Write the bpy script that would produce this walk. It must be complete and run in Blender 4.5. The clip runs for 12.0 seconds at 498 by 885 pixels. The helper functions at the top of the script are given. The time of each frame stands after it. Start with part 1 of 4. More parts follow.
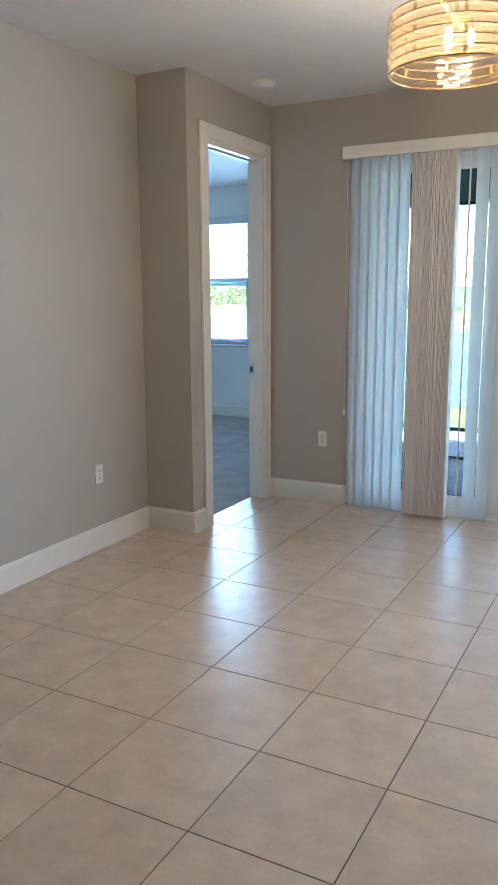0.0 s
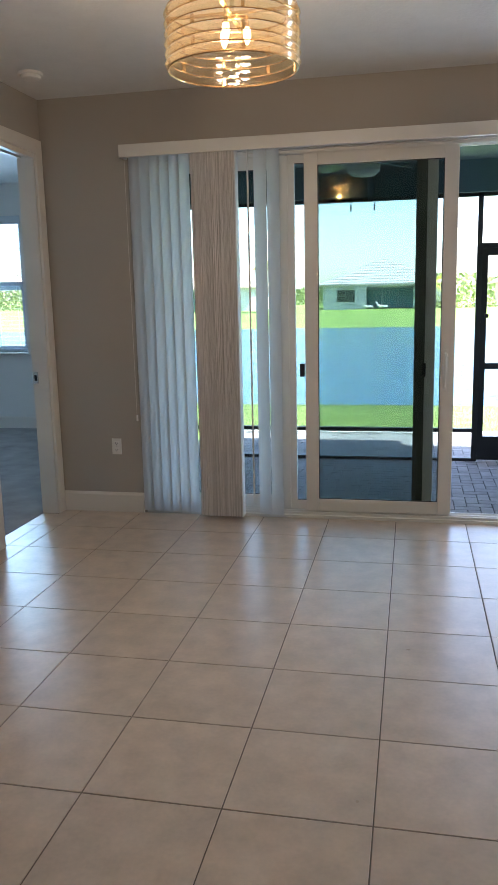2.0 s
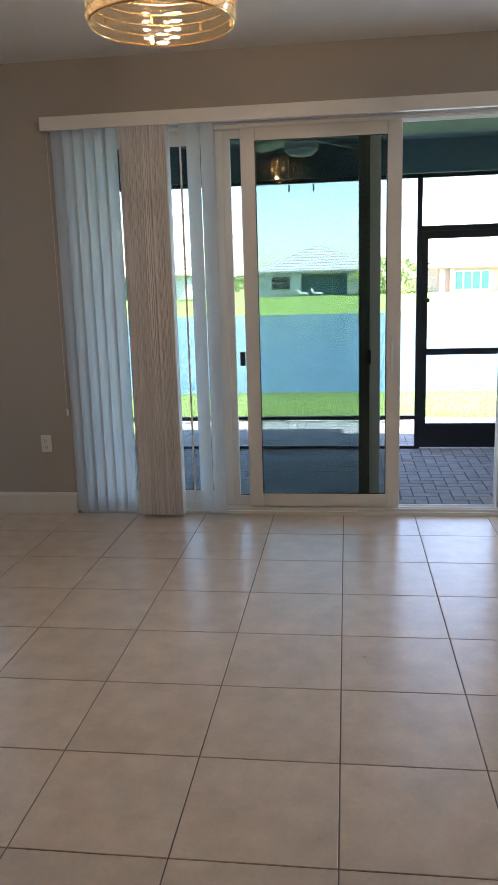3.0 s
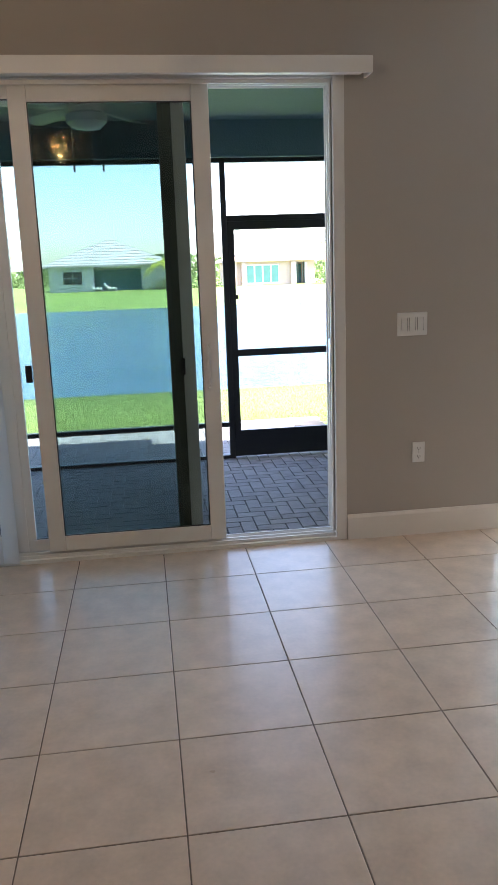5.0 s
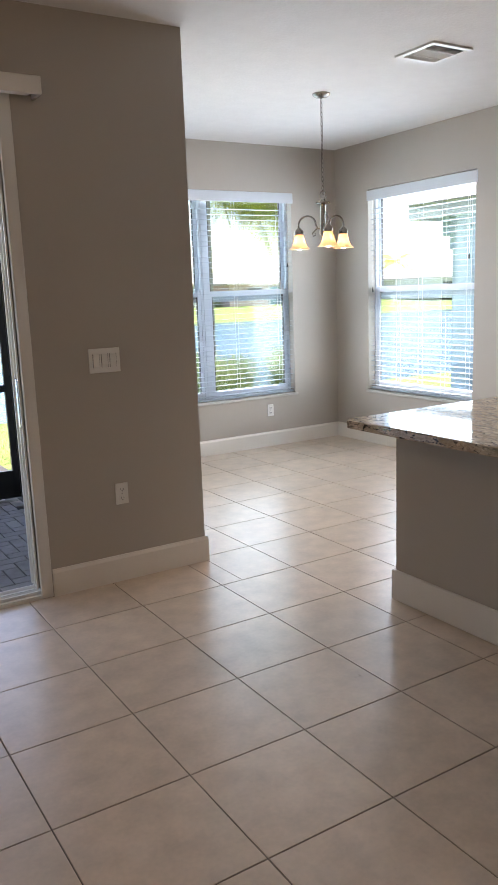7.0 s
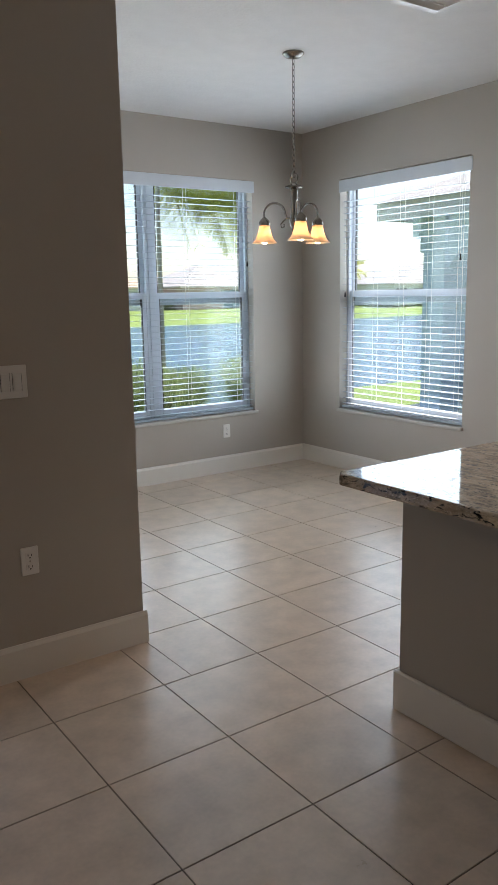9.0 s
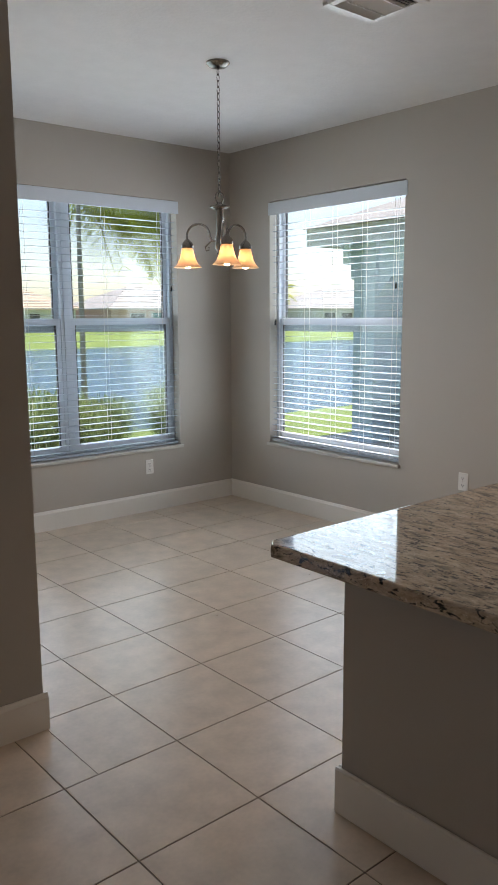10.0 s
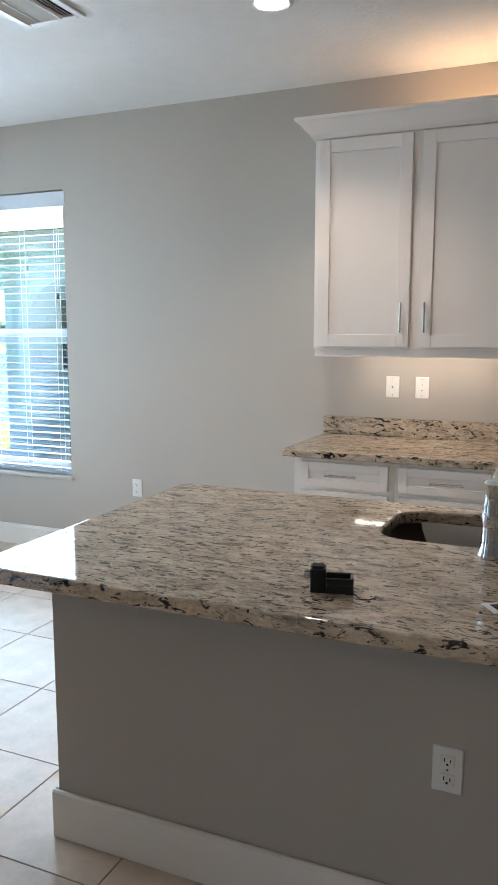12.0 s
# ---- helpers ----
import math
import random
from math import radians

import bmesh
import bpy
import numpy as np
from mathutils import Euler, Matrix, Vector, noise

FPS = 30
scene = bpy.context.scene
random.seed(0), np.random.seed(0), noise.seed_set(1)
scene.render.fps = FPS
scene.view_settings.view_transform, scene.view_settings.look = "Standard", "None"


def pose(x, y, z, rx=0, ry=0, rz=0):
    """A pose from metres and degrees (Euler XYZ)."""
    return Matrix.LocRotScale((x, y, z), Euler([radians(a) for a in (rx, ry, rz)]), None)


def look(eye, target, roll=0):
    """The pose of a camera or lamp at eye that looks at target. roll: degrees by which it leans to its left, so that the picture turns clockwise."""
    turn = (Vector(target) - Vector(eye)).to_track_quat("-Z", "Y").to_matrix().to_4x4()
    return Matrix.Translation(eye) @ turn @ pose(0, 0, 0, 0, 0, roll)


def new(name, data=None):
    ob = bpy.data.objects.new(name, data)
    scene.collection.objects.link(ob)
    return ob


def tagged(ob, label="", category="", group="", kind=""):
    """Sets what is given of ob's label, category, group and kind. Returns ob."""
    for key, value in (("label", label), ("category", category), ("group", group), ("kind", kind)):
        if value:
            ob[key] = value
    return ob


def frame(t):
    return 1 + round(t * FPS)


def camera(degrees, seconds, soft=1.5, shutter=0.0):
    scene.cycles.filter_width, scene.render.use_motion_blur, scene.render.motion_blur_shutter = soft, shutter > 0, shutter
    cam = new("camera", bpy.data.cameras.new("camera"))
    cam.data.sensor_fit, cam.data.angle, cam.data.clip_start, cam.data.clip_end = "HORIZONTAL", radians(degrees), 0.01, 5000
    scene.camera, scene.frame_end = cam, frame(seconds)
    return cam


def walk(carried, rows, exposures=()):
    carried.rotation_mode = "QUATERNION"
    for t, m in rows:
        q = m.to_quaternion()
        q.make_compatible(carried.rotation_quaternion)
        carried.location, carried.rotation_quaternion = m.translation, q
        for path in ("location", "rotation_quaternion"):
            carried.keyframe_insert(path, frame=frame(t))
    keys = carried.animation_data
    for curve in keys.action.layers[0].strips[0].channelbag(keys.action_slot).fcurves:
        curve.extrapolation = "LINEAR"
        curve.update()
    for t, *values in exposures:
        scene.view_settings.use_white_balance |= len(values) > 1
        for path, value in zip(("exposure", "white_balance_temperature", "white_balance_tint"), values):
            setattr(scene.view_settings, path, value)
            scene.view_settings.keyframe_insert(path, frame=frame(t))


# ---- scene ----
cam = camera(35.6, 12.0)
PATH = [
    (0, (0.196, -2.613, 1.54), (-0.724, -0.877, 1.168), -0.3),
    (0.5, (0.191, -2.577, 1.539), (-0.576, -0.763, 1.192), -0.6),
    (1, (0.159, -2.552, 1.538), (-0.463, -0.682, 1.199), -0.7),
    (1.5, (0.132, -2.542, 1.55), (-0.372, -0.639, 1.197), -1.1),
    (2, (0.089, -2.504, 1.535), (-0.319, -0.582, 1.163), -1.3),
    (2.5, (0.057, -2.395, 1.515), (-0.279, -0.462, 1.125), -1.5),
    (4.5, (-0.037, -1.607, 1.516), (0.067, 0.343, 1.08), -1.9),
    (5, (-0.033, -1.415, 1.523), (0.218, 0.521, 1.088), -2.0),
    (5.5, (-0.034, -1.278, 1.548), (0.422, 0.622, 1.119), -2.4),
    (6, (-0.059, -1.199, 1.529), (0.666, 0.623, 1.136), -2.7),
    (6.5, (-0.071, -1.182, 1.533), (0.849, 0.554, 1.157), -2.6),
    (7, (-0.076, -1.128, 1.527), (0.955, 0.543, 1.145), -2.1),
    (9, (0.475, -0.24, 1.518), (1.609, 1.363, 1.142), -1.0),
    (9.5, (0.68, -0.025, 1.534), (1.835, 1.568, 1.181), -0.9),
    (10, (0.767, 0.086, 1.551), (2.049, 1.588, 1.229), -0.3),
    (10.5, (0.727, 0.159, 1.559), (2.23, 1.446, 1.262), -0.2),
    (11, (0.705, 0.195, 1.545), (2.358, 1.284, 1.257), -0.1),
    (11.5, (0.691, 0.196, 1.544), (2.44, 1.122, 1.249), -0.0),
    (12, (0.678, 0.195, 1.533), (2.488, 0.995, 1.243), -0.0),
]
EXPOSURES = [(0, 3.90, 5700, 12), (0.5, 3.72, 5300, 11), (1.0, 3.36, 5750, 13), (1.5, 3.22, 6000, 15), (2.5, 3.08, 6350, 18), (4.5, 2.99, 6250, 19), (5.5, 2.88, 6500, 19), (6, 2.60, 6950, 23), (7, 2.56, 6950, 24), (9, 1.82, 6900, 22), (9.5, 1.76, 6950, 24), (10, 1.60, 7100, 23), (10.5, 1.72, 6900, 22), (11.0, 1.98, 6600, 20), (12, 2.65, 6100, 15)]
walk(cam, [(t, look(eye, target, roll)) for t, eye, target, roll in PATH], EXPOSURES)

# ---- light and sky ----
SUN_AZ, SUN_EL = (0.957, -0.29), 58.5
world = bpy.data.worlds.new("world")
scene.world = world
world.use_nodes = True
wn = world.node_tree
sky = wn.nodes.new("ShaderNodeTexSky")
sky.sky_type, sky.sun_disc = "NISHITA", False
sky.sun_elevation, sky.sun_rotation = radians(SUN_EL), math.atan2(SUN_AZ[0], SUN_AZ[1])
wn.links.new(sky.outputs[0], wn.nodes["Background"].inputs[0])
wn.nodes["Background"].inputs[1].default_value = 0.14
sun = new("sun", bpy.data.lights.new("sun", "SUN"))
sun.data.energy, sun.data.angle, sun.data.color = 4.6, radians(0.53), (1.0, 0.95, 0.88)
se, ce = math.sin(radians(SUN_EL)), math.cos(radians(SUN_EL))
sun.matrix_world = look((SUN_AZ[0] * ce * 40, SUN_AZ[1] * ce * 40, se * 40), (0, 0, 0))


def lamp(name, kind, m, watts, color, size=0.1, size_y=None, spot=None):
    data = bpy.data.lights.new(name, kind)
    data.energy, data.color = watts, color
    if kind == "AREA":
        data.size = size
        if size_y:
            data.shape, data.size_y = "RECTANGLE", size_y
    else:
        data.shadow_soft_size = size
    if spot:
        data.spot_size, data.spot_blend = radians(spot), 0.6
    ob = new(name, data)
    ob.matrix_world = m
    return ob


# daylight standing in for the sky in the openings
lamp("sky_slider", "AREA", pose(-0.35, 2.95, 1.25, -90, 0, 0), 2.6, (0.60, 0.78, 1.0), 2.7, 2.3)
lamp("sky_nook_north", "AREA", pose(3.485, 5.5, 1.47, -90, 0, 0), 24, (0.72, 0.89, 1.0), 1.8, 1.8)
lamp("sky_nook_east", "AREA", pose(5.22, 4.098, 1.47, -90, 0, -90), 24, (0.72, 0.89, 1.0), 1.25, 1.8)
lamp("sky_bedroom", "AREA", pose(-5.05, 6.3, 1.65, -90, 0, 0), 19, (0.50, 0.76, 1.0), 1.4, 1.5)


# ---- materials ----
def material(name, color, rough=0.6, metal=0.0, var=0.08, scale=6.0, fine=90.0, bump=0.0, dist=0.002, spec=0.5, tint=None, island=False, objvar=0.0, coat=0.0, stretch=None):
    """Two scales of tone variation, a fine relief, and where asked a tone for each object or island."""
    m = bpy.data.materials.new(name)
    m.use_nodes = True
    n, l = m.node_tree.nodes, m.node_tree.links
    p = n["Principled BSDF"]
    p.inputs["Roughness"].default_value, p.inputs["Metallic"].default_value = rough, metal
    p.inputs["Specular IOR Level"].default_value = spec
    p.inputs["Coat Weight"].default_value = coat
    p.inputs["Coat Roughness"].default_value = 0.08
    tc = n.new("ShaderNodeTexCoord")
    co = tc.outputs["Object"]
    if stretch:
        mp = n.new("ShaderNodeMapping")
        mp.inputs["Scale"].default_value = stretch
        l.new(co, mp.inputs[0])
        co = mp.outputs[0]
    if objvar or island:
        src = n.new("ShaderNodeNewGeometry").outputs["Random Per Island"] if island else n.new("ShaderNodeObjectInfo").outputs["Random"]
        off = n.new("ShaderNodeVectorMath")
        off.operation = "ADD"
        sc = n.new("ShaderNodeMath")
        sc.operation, sc.inputs[1].default_value = "MULTIPLY", 37.0
        l.new(src, sc.inputs[0])
        l.new(co, off.inputs[0])
        l.new(sc.outputs[0], off.inputs[1])
        co = off.outputs[0]
    big, small = n.new("ShaderNodeTexNoise"), n.new("ShaderNodeTexNoise")
    big.inputs["Scale"].default_value, small.inputs["Scale"].default_value = scale, fine
    big.inputs["Detail"].default_value, small.inputs["Detail"].default_value = 4, 3
    l.new(co, big.inputs["Vector"])
    l.new(co, small.inputs["Vector"])
    mix = n.new("ShaderNodeMath")
    mix.operation = "MULTIPLY_ADD"
    mix.inputs[1].default_value = 0.35
    l.new(small.outputs[0], mix.inputs[0])
    l.new(big.outputs[0], mix.inputs[2])
    value = mix.outputs[0]
    if objvar or island:
        add = n.new("ShaderNodeMath")
        add.operation, add.inputs[1].default_value = "MULTIPLY_ADD", objvar or 0.4
        l.new(src, add.inputs[0])
        l.new(value, add.inputs[2])
        value = add.outputs[0]
    ramp = n.new("ShaderNodeValToRGB")
    c = Vector(color)
    hi = Vector(tint) if tint else c * (1 + var)
    ramp.color_ramp.elements[0].position, ramp.color_ramp.elements[1].position = 0.4, 1.0 + (objvar or 0) * 0.8
    ramp.color_ramp.elements[0].color = (*(c * (1 - var)), 1)
    ramp.color_ramp.elements[1].color = (*hi, 1)
    l.new(value, ramp.inputs[0])
    l.new(ramp.outputs[0], p.inputs["Base Color"])
    rr = n.new("ShaderNodeMapRange")
    rr.inputs[3].default_value, rr.inputs[4].default_value = max(0.02, rough - 0.03), min(1, rough + 0.03)
    l.new(big.outputs[0], rr.inputs[0])
    l.new(rr.outputs[0], p.inputs["Roughness"])
    if bump:
        b = n.new("ShaderNodeBump")
        b.inputs["Strength"].default_value, b.inputs["Distance"].default_value = bump, dist
        l.new(small.outputs[0], b.inputs["Height"])
        l.new(b.outputs[0], p.inputs["Normal"])
    return m


def emitter(name, color, strength):
    m = bpy.data.materials.new(name)
    m.use_nodes = True
    p = m.node_tree.nodes["Principled BSDF"]
    p.inputs["Base Color"].default_value = (*color, 1)
    p.inputs["Emission Color"].default_value = (*color, 1)
    p.inputs["Emission Strength"].default_value = strength
    return m


def glazing(name, color, rough=0.0, f0=0.045):
    """Sheet glass: tinted straight passage, with gloss that grows towards grazing sight."""
    m = bpy.data.materials.new(name)
    m.use_nodes = True
    n, l = m.node_tree.nodes, m.node_tree.links
    n.remove(n["Principled BSDF"])
    t, g, f, x = n.new("ShaderNodeBsdfTransparent"), n.new("ShaderNodeBsdfGlossy"), n.new("ShaderNodeLayerWeight"), n.new("ShaderNodeMixShader")
    t.inputs[0].default_value = (*color, 1)
    g.inputs["Roughness"].default_value = rough
    f.inputs["Blend"].default_value = 0.5
    p, r = n.new("ShaderNodeMath"), n.new("ShaderNodeMapRange")
    p.operation, p.inputs[1].default_value = "POWER", 5.0
    r.inputs[3].default_value = f0
    l.new(f.outputs["Facing"], p.inputs[0])
    l.new(p.outputs[0], r.inputs[0])
    l.new(r.outputs[0], x.inputs[0])
    l.new(t.outputs[0], x.inputs[1])
    l.new(g.outputs[0], x.inputs[2])
    l.new(x.outputs[0], n["Material Output"].inputs[0])
    return m


def translucent(name, color, amount=0.5, rough=0.5, glow=0.0):
    m = material(name, color, rough, var=0.04)
    n, l = m.node_tree.nodes, m.node_tree.links
    t, x = n.new("ShaderNodeBsdfTranslucent"), n.new("ShaderNodeMixShader")
    t.inputs[0].default_value = (*color, 1)
    x.inputs[0].default_value = amount
    l.new(n["Principled BSDF"].outputs[0], x.inputs[1])
    l.new(t.outputs[0], x.inputs[2])
    l.new(x.outputs[0], n["Material Output"].inputs[0])
    return m


PAINT = material("wall_paint", (0.46, 0.418, 0.366), 0.62, var=0.025, scale=1.5, fine=160, bump=0.25, dist=0.0012)
BEDPAINT = material("bedroom_paint", (0.80, 0.79, 0.76), 0.65, var=0.025, scale=1.5, fine=160, bump=0.2, dist=0.0012)
CEIL = material("ceiling_paint", (0.80, 0.79, 0.77), 0.8, var=0.03, scale=9, fine=45, bump=0.5, dist=0.004)
TRIM = material("trim_paint", (0.80, 0.76, 0.70), 0.38, var=0.02, scale=3)
TILE = material("porcelain_tile", (0.60, 0.485, 0.385), 0.29, var=0.16, scale=9, fine=60, objvar=0.10)
GROUT = material("grout", (0.15, 0.115, 0.09), 0.9, var=0.2, scale=4, bump=0.4)
CARPET = material("carpet", (0.38, 0.365, 0.355), 0.95, var=0.25, scale=5, fine=260, bump=1.0, dist=0.01)
ALU = material("white_aluminium", (0.78, 0.76, 0.72), 0.36, var=0.02, scale=4)
DARKALU = material("black_aluminium", (0.012, 0.013, 0.015), 0.4, var=0.2, scale=8)
# white frames painted grey-blue, the colour carrying their shade against the bright outdoors
SHADED_VINYL = material("shaded_window_vinyl", (0.60, 0.65, 0.70), 0.35, var=0.02, scale=4)
DOORGLASS = glazing("tinted_glass", (0.63, 0.70, 0.695), f0=0.03)
WINGLASS = glazing("window_glass", (0.71, 0.75, 0.75))
VANE = translucent("vinyl_vane", (0.82, 0.82, 0.82), 0.27)
STACK = material("stacked_vane", (0.55, 0.52, 0.52), 0.5, var=0.15, scale=3, objvar=0.35, tint=(0.84, 0.82, 0.82))
# white slats: their dim bluish backlit shade is put into the base colour
SHADED_SLAT = translucent("shaded_blind_slat", (0.43, 0.49, 0.55), 0.12, 0.4)
# white valance too, cooled and greyed in colour for the backlight behind it
SHADED_VALANCE = material("shaded_blind_valance", (0.62, 0.66, 0.70), 0.4, var=0.02)
PLASTIC = material("white_plastic", (0.80, 0.78, 0.74), 0.35, var=0.02)
DARK = material("dark_slot", (0.012, 0.012, 0.012), 0.6, spec=0.25)
CABINET = material("white_cabinet_paint", (0.80, 0.745, 0.695), 0.36, var=0.015, scale=2, fine=40)
STEEL = material("brushed_steel", (0.55, 0.54, 0.52), 0.22, 1.0, var=0.05, scale=10)
CHROME = material("chrome", (0.85, 0.86, 0.87), 0.05, 1.0, var=0.01)
NICKEL = material("brushed_nickel", (0.24, 0.215, 0.19), 0.22, 1.0, var=0.08)
BRASS = material("ring_metal", (0.72, 0.50, 0.26), 0.22, 1.0, var=0.1)
SINKSTEEL = material("sink_steel", (0.20, 0.165, 0.13), 0.36, 1.0, var=0.05, scale=12)
TEAL = material("lanai_stucco", (0.095, 0.165, 0.19), 0.85, var=0.06, scale=3, fine=70, bump=0.5, dist=0.004)
PAVER = material("grey_paver", (0.245, 0.225, 0.22), 0.85, var=0.25, scale=9, fine=120, bump=0.6, dist=0.004, objvar=0.3)
PAVER_FAR = material("grey_paver_joined", (0.245, 0.225, 0.22), 0.85, var=0.25, scale=9, fine=120, bump=0.6, dist=0.004, island=True)
SAND = material("joint_sand", (0.07, 0.065, 0.06), 0.95, var=0.3, scale=20, bump=0.5)
GRASS = material("lawn", (0.13, 0.22, 0.035), 0.9, var=0.25, scale=0.5, fine=14, bump=0.8, dist=0.05, tint=(0.24, 0.33, 0.07))
BLADE = material("grass_blade", (0.11, 0.18, 0.055), 0.7, var=0.3, scale=3, island=True, tint=(0.32, 0.40, 0.16))
FOLIAGE = material("palm_leaf", (0.34, 0.44, 0.09), 0.5, var=0.3, scale=2, island=True, tint=(0.62, 0.62, 0.14))
FARLEAF = material("far_leaf", (0.08, 0.13, 0.035), 0.6, var=0.3, scale=0.8, island=True, tint=(0.20, 0.26, 0.08))
for leaf in (BLADE, FOLIAGE):
    ln = leaf.node_tree.nodes
    tl, mx = ln.new("ShaderNodeBsdfTranslucent"), ln.new("ShaderNodeMixShader")
    leaf.node_tree.links.new(ln["Principled BSDF"].inputs["Base Color"].links[0].from_socket, tl.inputs[0])
    mx.inputs[0].default_value = 0.55
    leaf.node_tree.links.new(ln["Principled BSDF"].outputs[0], mx.inputs[1])
    leaf.node_tree.links.new(tl.outputs[0], mx.inputs[2])
    leaf.node_tree.links.new(mx.outputs[0], ln["Material Output"].inputs[0])
BARK = material("palm_bark", (0.46, 0.41, 0.35), 0.9, var=0.3, scale=10, fine=50, bump=0.8, dist=0.01)
STUCCO_A = material("pale_stucco", (0.55, 0.56, 0.55), 0.9, var=0.05, scale=2)
STUCCO_N = material("grey_green_stucco", (0.50, 0.64, 0.78), 0.9, var=0.05, scale=2, fine=60, bump=0.4)
STUCCO_B = material("pink_stucco", (0.50, 0.36, 0.33), 0.9, var=0.05, scale=2)
ROOF_A = material("grey_roof_tile", (0.42, 0.40, 0.38), 0.85, var=0.12, scale=1.2, fine=20, bump=0.15, dist=0.03)
ROOF_B = material("tan_roof_tile", (0.50, 0.40, 0.31), 0.85, var=0.12, scale=1.2, fine=20, bump=0.5, dist=0.03)
FARGLASS = material("far_window_glass", (0.03, 0.045, 0.05), 0.1, var=0.1)
TEALGLASS = material("far_tinted_glass", (0.10, 0.26, 0.27), 0.12, var=0.15, scale=1.5)
LANAI = material("far_porch_wall", (0.16, 0.20, 0.21), 0.9, var=0.15, scale=1.2)
BRONZE = material("bronze_aluminium", (0.075, 0.095, 0.075), 0.45, var=0.15, scale=8)
CONCRETE = material("pale_concrete", (0.55, 0.53, 0.49), 0.9, var=0.1, scale=3, fine=50, bump=0.3)
BULB = emitter("warm_bulb", (1.0, 0.76, 0.45), 4.0)
BULB2 = emitter("frosted_bulb", (1.0, 0.84, 0.58), 4.0)
CANLED = emitter("can_diffuser", (1.0, 0.93, 0.84), 3.0)
TOPLED = emitter("amber_strip_diffuser", (1.0, 0.66, 0.36), 3.2)
STRIPLED = emitter("strip_diffuser", (1.0, 0.86, 0.68), 2.2)

water = material("lake_water", (0.02, 0.09, 0.16), 0.12, var=0.1, scale=0.3, fine=3.0, bump=0.6, dist=0.12, stretch=(1, 2.2, 1))


def granite():
    """Tan ground with grey clouds and dark broken streaks that run along y."""
    m = material("granite", (0.39, 0.28, 0.185), 0.05, var=0.3, scale=20, fine=80, tint=(0.72, 0.585, 0.44), stretch=(2.4, 0.8, 2.0))
    n, l = m.node_tree.nodes, m.node_tree.links
    p = n["Principled BSDF"]
    base = p.inputs["Base Color"].links[0].from_socket
    mp = next(x for x in n if x.type == "MAPPING")
    for scale, detail, lo, hi, color in ((5, 5, 0.50, 0.66, (0.60, 0.48, 0.34)), (9, 6, 0.52, 0.66, (0.20, 0.17, 0.125)), (95, 3, 0.60, 0.66, (0.72, 0.63, 0.51)), (23, 10, 0.562, 0.585, (0.010, 0.008, 0.008)), (46, 5, 0.60, 0.63, (0.03, 0.02, 0.017))):
        t, r, x = n.new("ShaderNodeTexNoise"), n.new("ShaderNodeMapRange"), n.new("ShaderNodeMix")
        t.inputs["Scale"].default_value, t.inputs["Detail"].default_value = scale, detail
        t.inputs["Roughness"].default_value = 0.68
        t.inputs["Distortion"].default_value = 1.1
        l.new(mp.outputs[0], t.inputs["Vector"])
        r.inputs[1].default_value, r.inputs[2].default_value = lo, hi
        l.new(t.outputs[0], r.inputs[0])
        x.data_type = "RGBA"
        l.new(r.outputs[0], x.inputs["Factor"])
        l.new(base, x.inputs["A"])
        x.inputs["B"].default_value = (*color, 1)
        base = x.outputs["Result"]
    l.new(base, p.inputs["Base Color"])
    return m


GRANITE = granite()


# ---- mesh helpers ----
def box(bm, x0, x1, y0, y1, z0, z1, bevel=0.0, seg=1):
    made = bmesh.ops.create_cube(bm, size=1.0, matrix=Matrix.Translation(((x0 + x1) / 2, (y0 + y1) / 2, (z0 + z1) / 2)) @ Matrix.Diagonal((abs(x1 - x0), abs(y1 - y0), abs(z1 - z0), 1)))
    if bevel:
        edges = list({e for v in made["verts"] for e in v.link_edges})
        bmesh.ops.bevel(bm, geom=edges, offset=bevel, segments=seg, affect="EDGES", profile=0.5)
    return bm


def boxes(*rows, bevel=0.0):
    bm = bmesh.new()
    for r in rows:
        box(bm, *r, bevel=bevel)
    return bm


def lathe(profile, seg=24, cx=0, cy=0):
    """Rings (radius, z) turned about z."""
    bm = bmesh.new()
    rings = [[bm.verts.new((cx + r * math.cos(2 * math.pi * k / seg), cy + r * math.sin(2 * math.pi * k / seg), z)) for k in range(seg)] for r, z in profile]
    for a, b in zip(rings, rings[1:]):
        for k in range(seg):
            bm.faces.new((a[k], a[(k + 1) % seg], b[(k + 1) % seg], b[k]))
    return bm


def closed_lathe(profile, seg=24, cx=0, cy=0):
    bm = lathe(profile, seg, cx, cy)
    bmesh.ops.holes_fill(bm, edges=[e for e in bm.edges if e.is_boundary], sides=0)
    bmesh.ops.recalc_face_normals(bm, faces=bm.faces)
    return bm


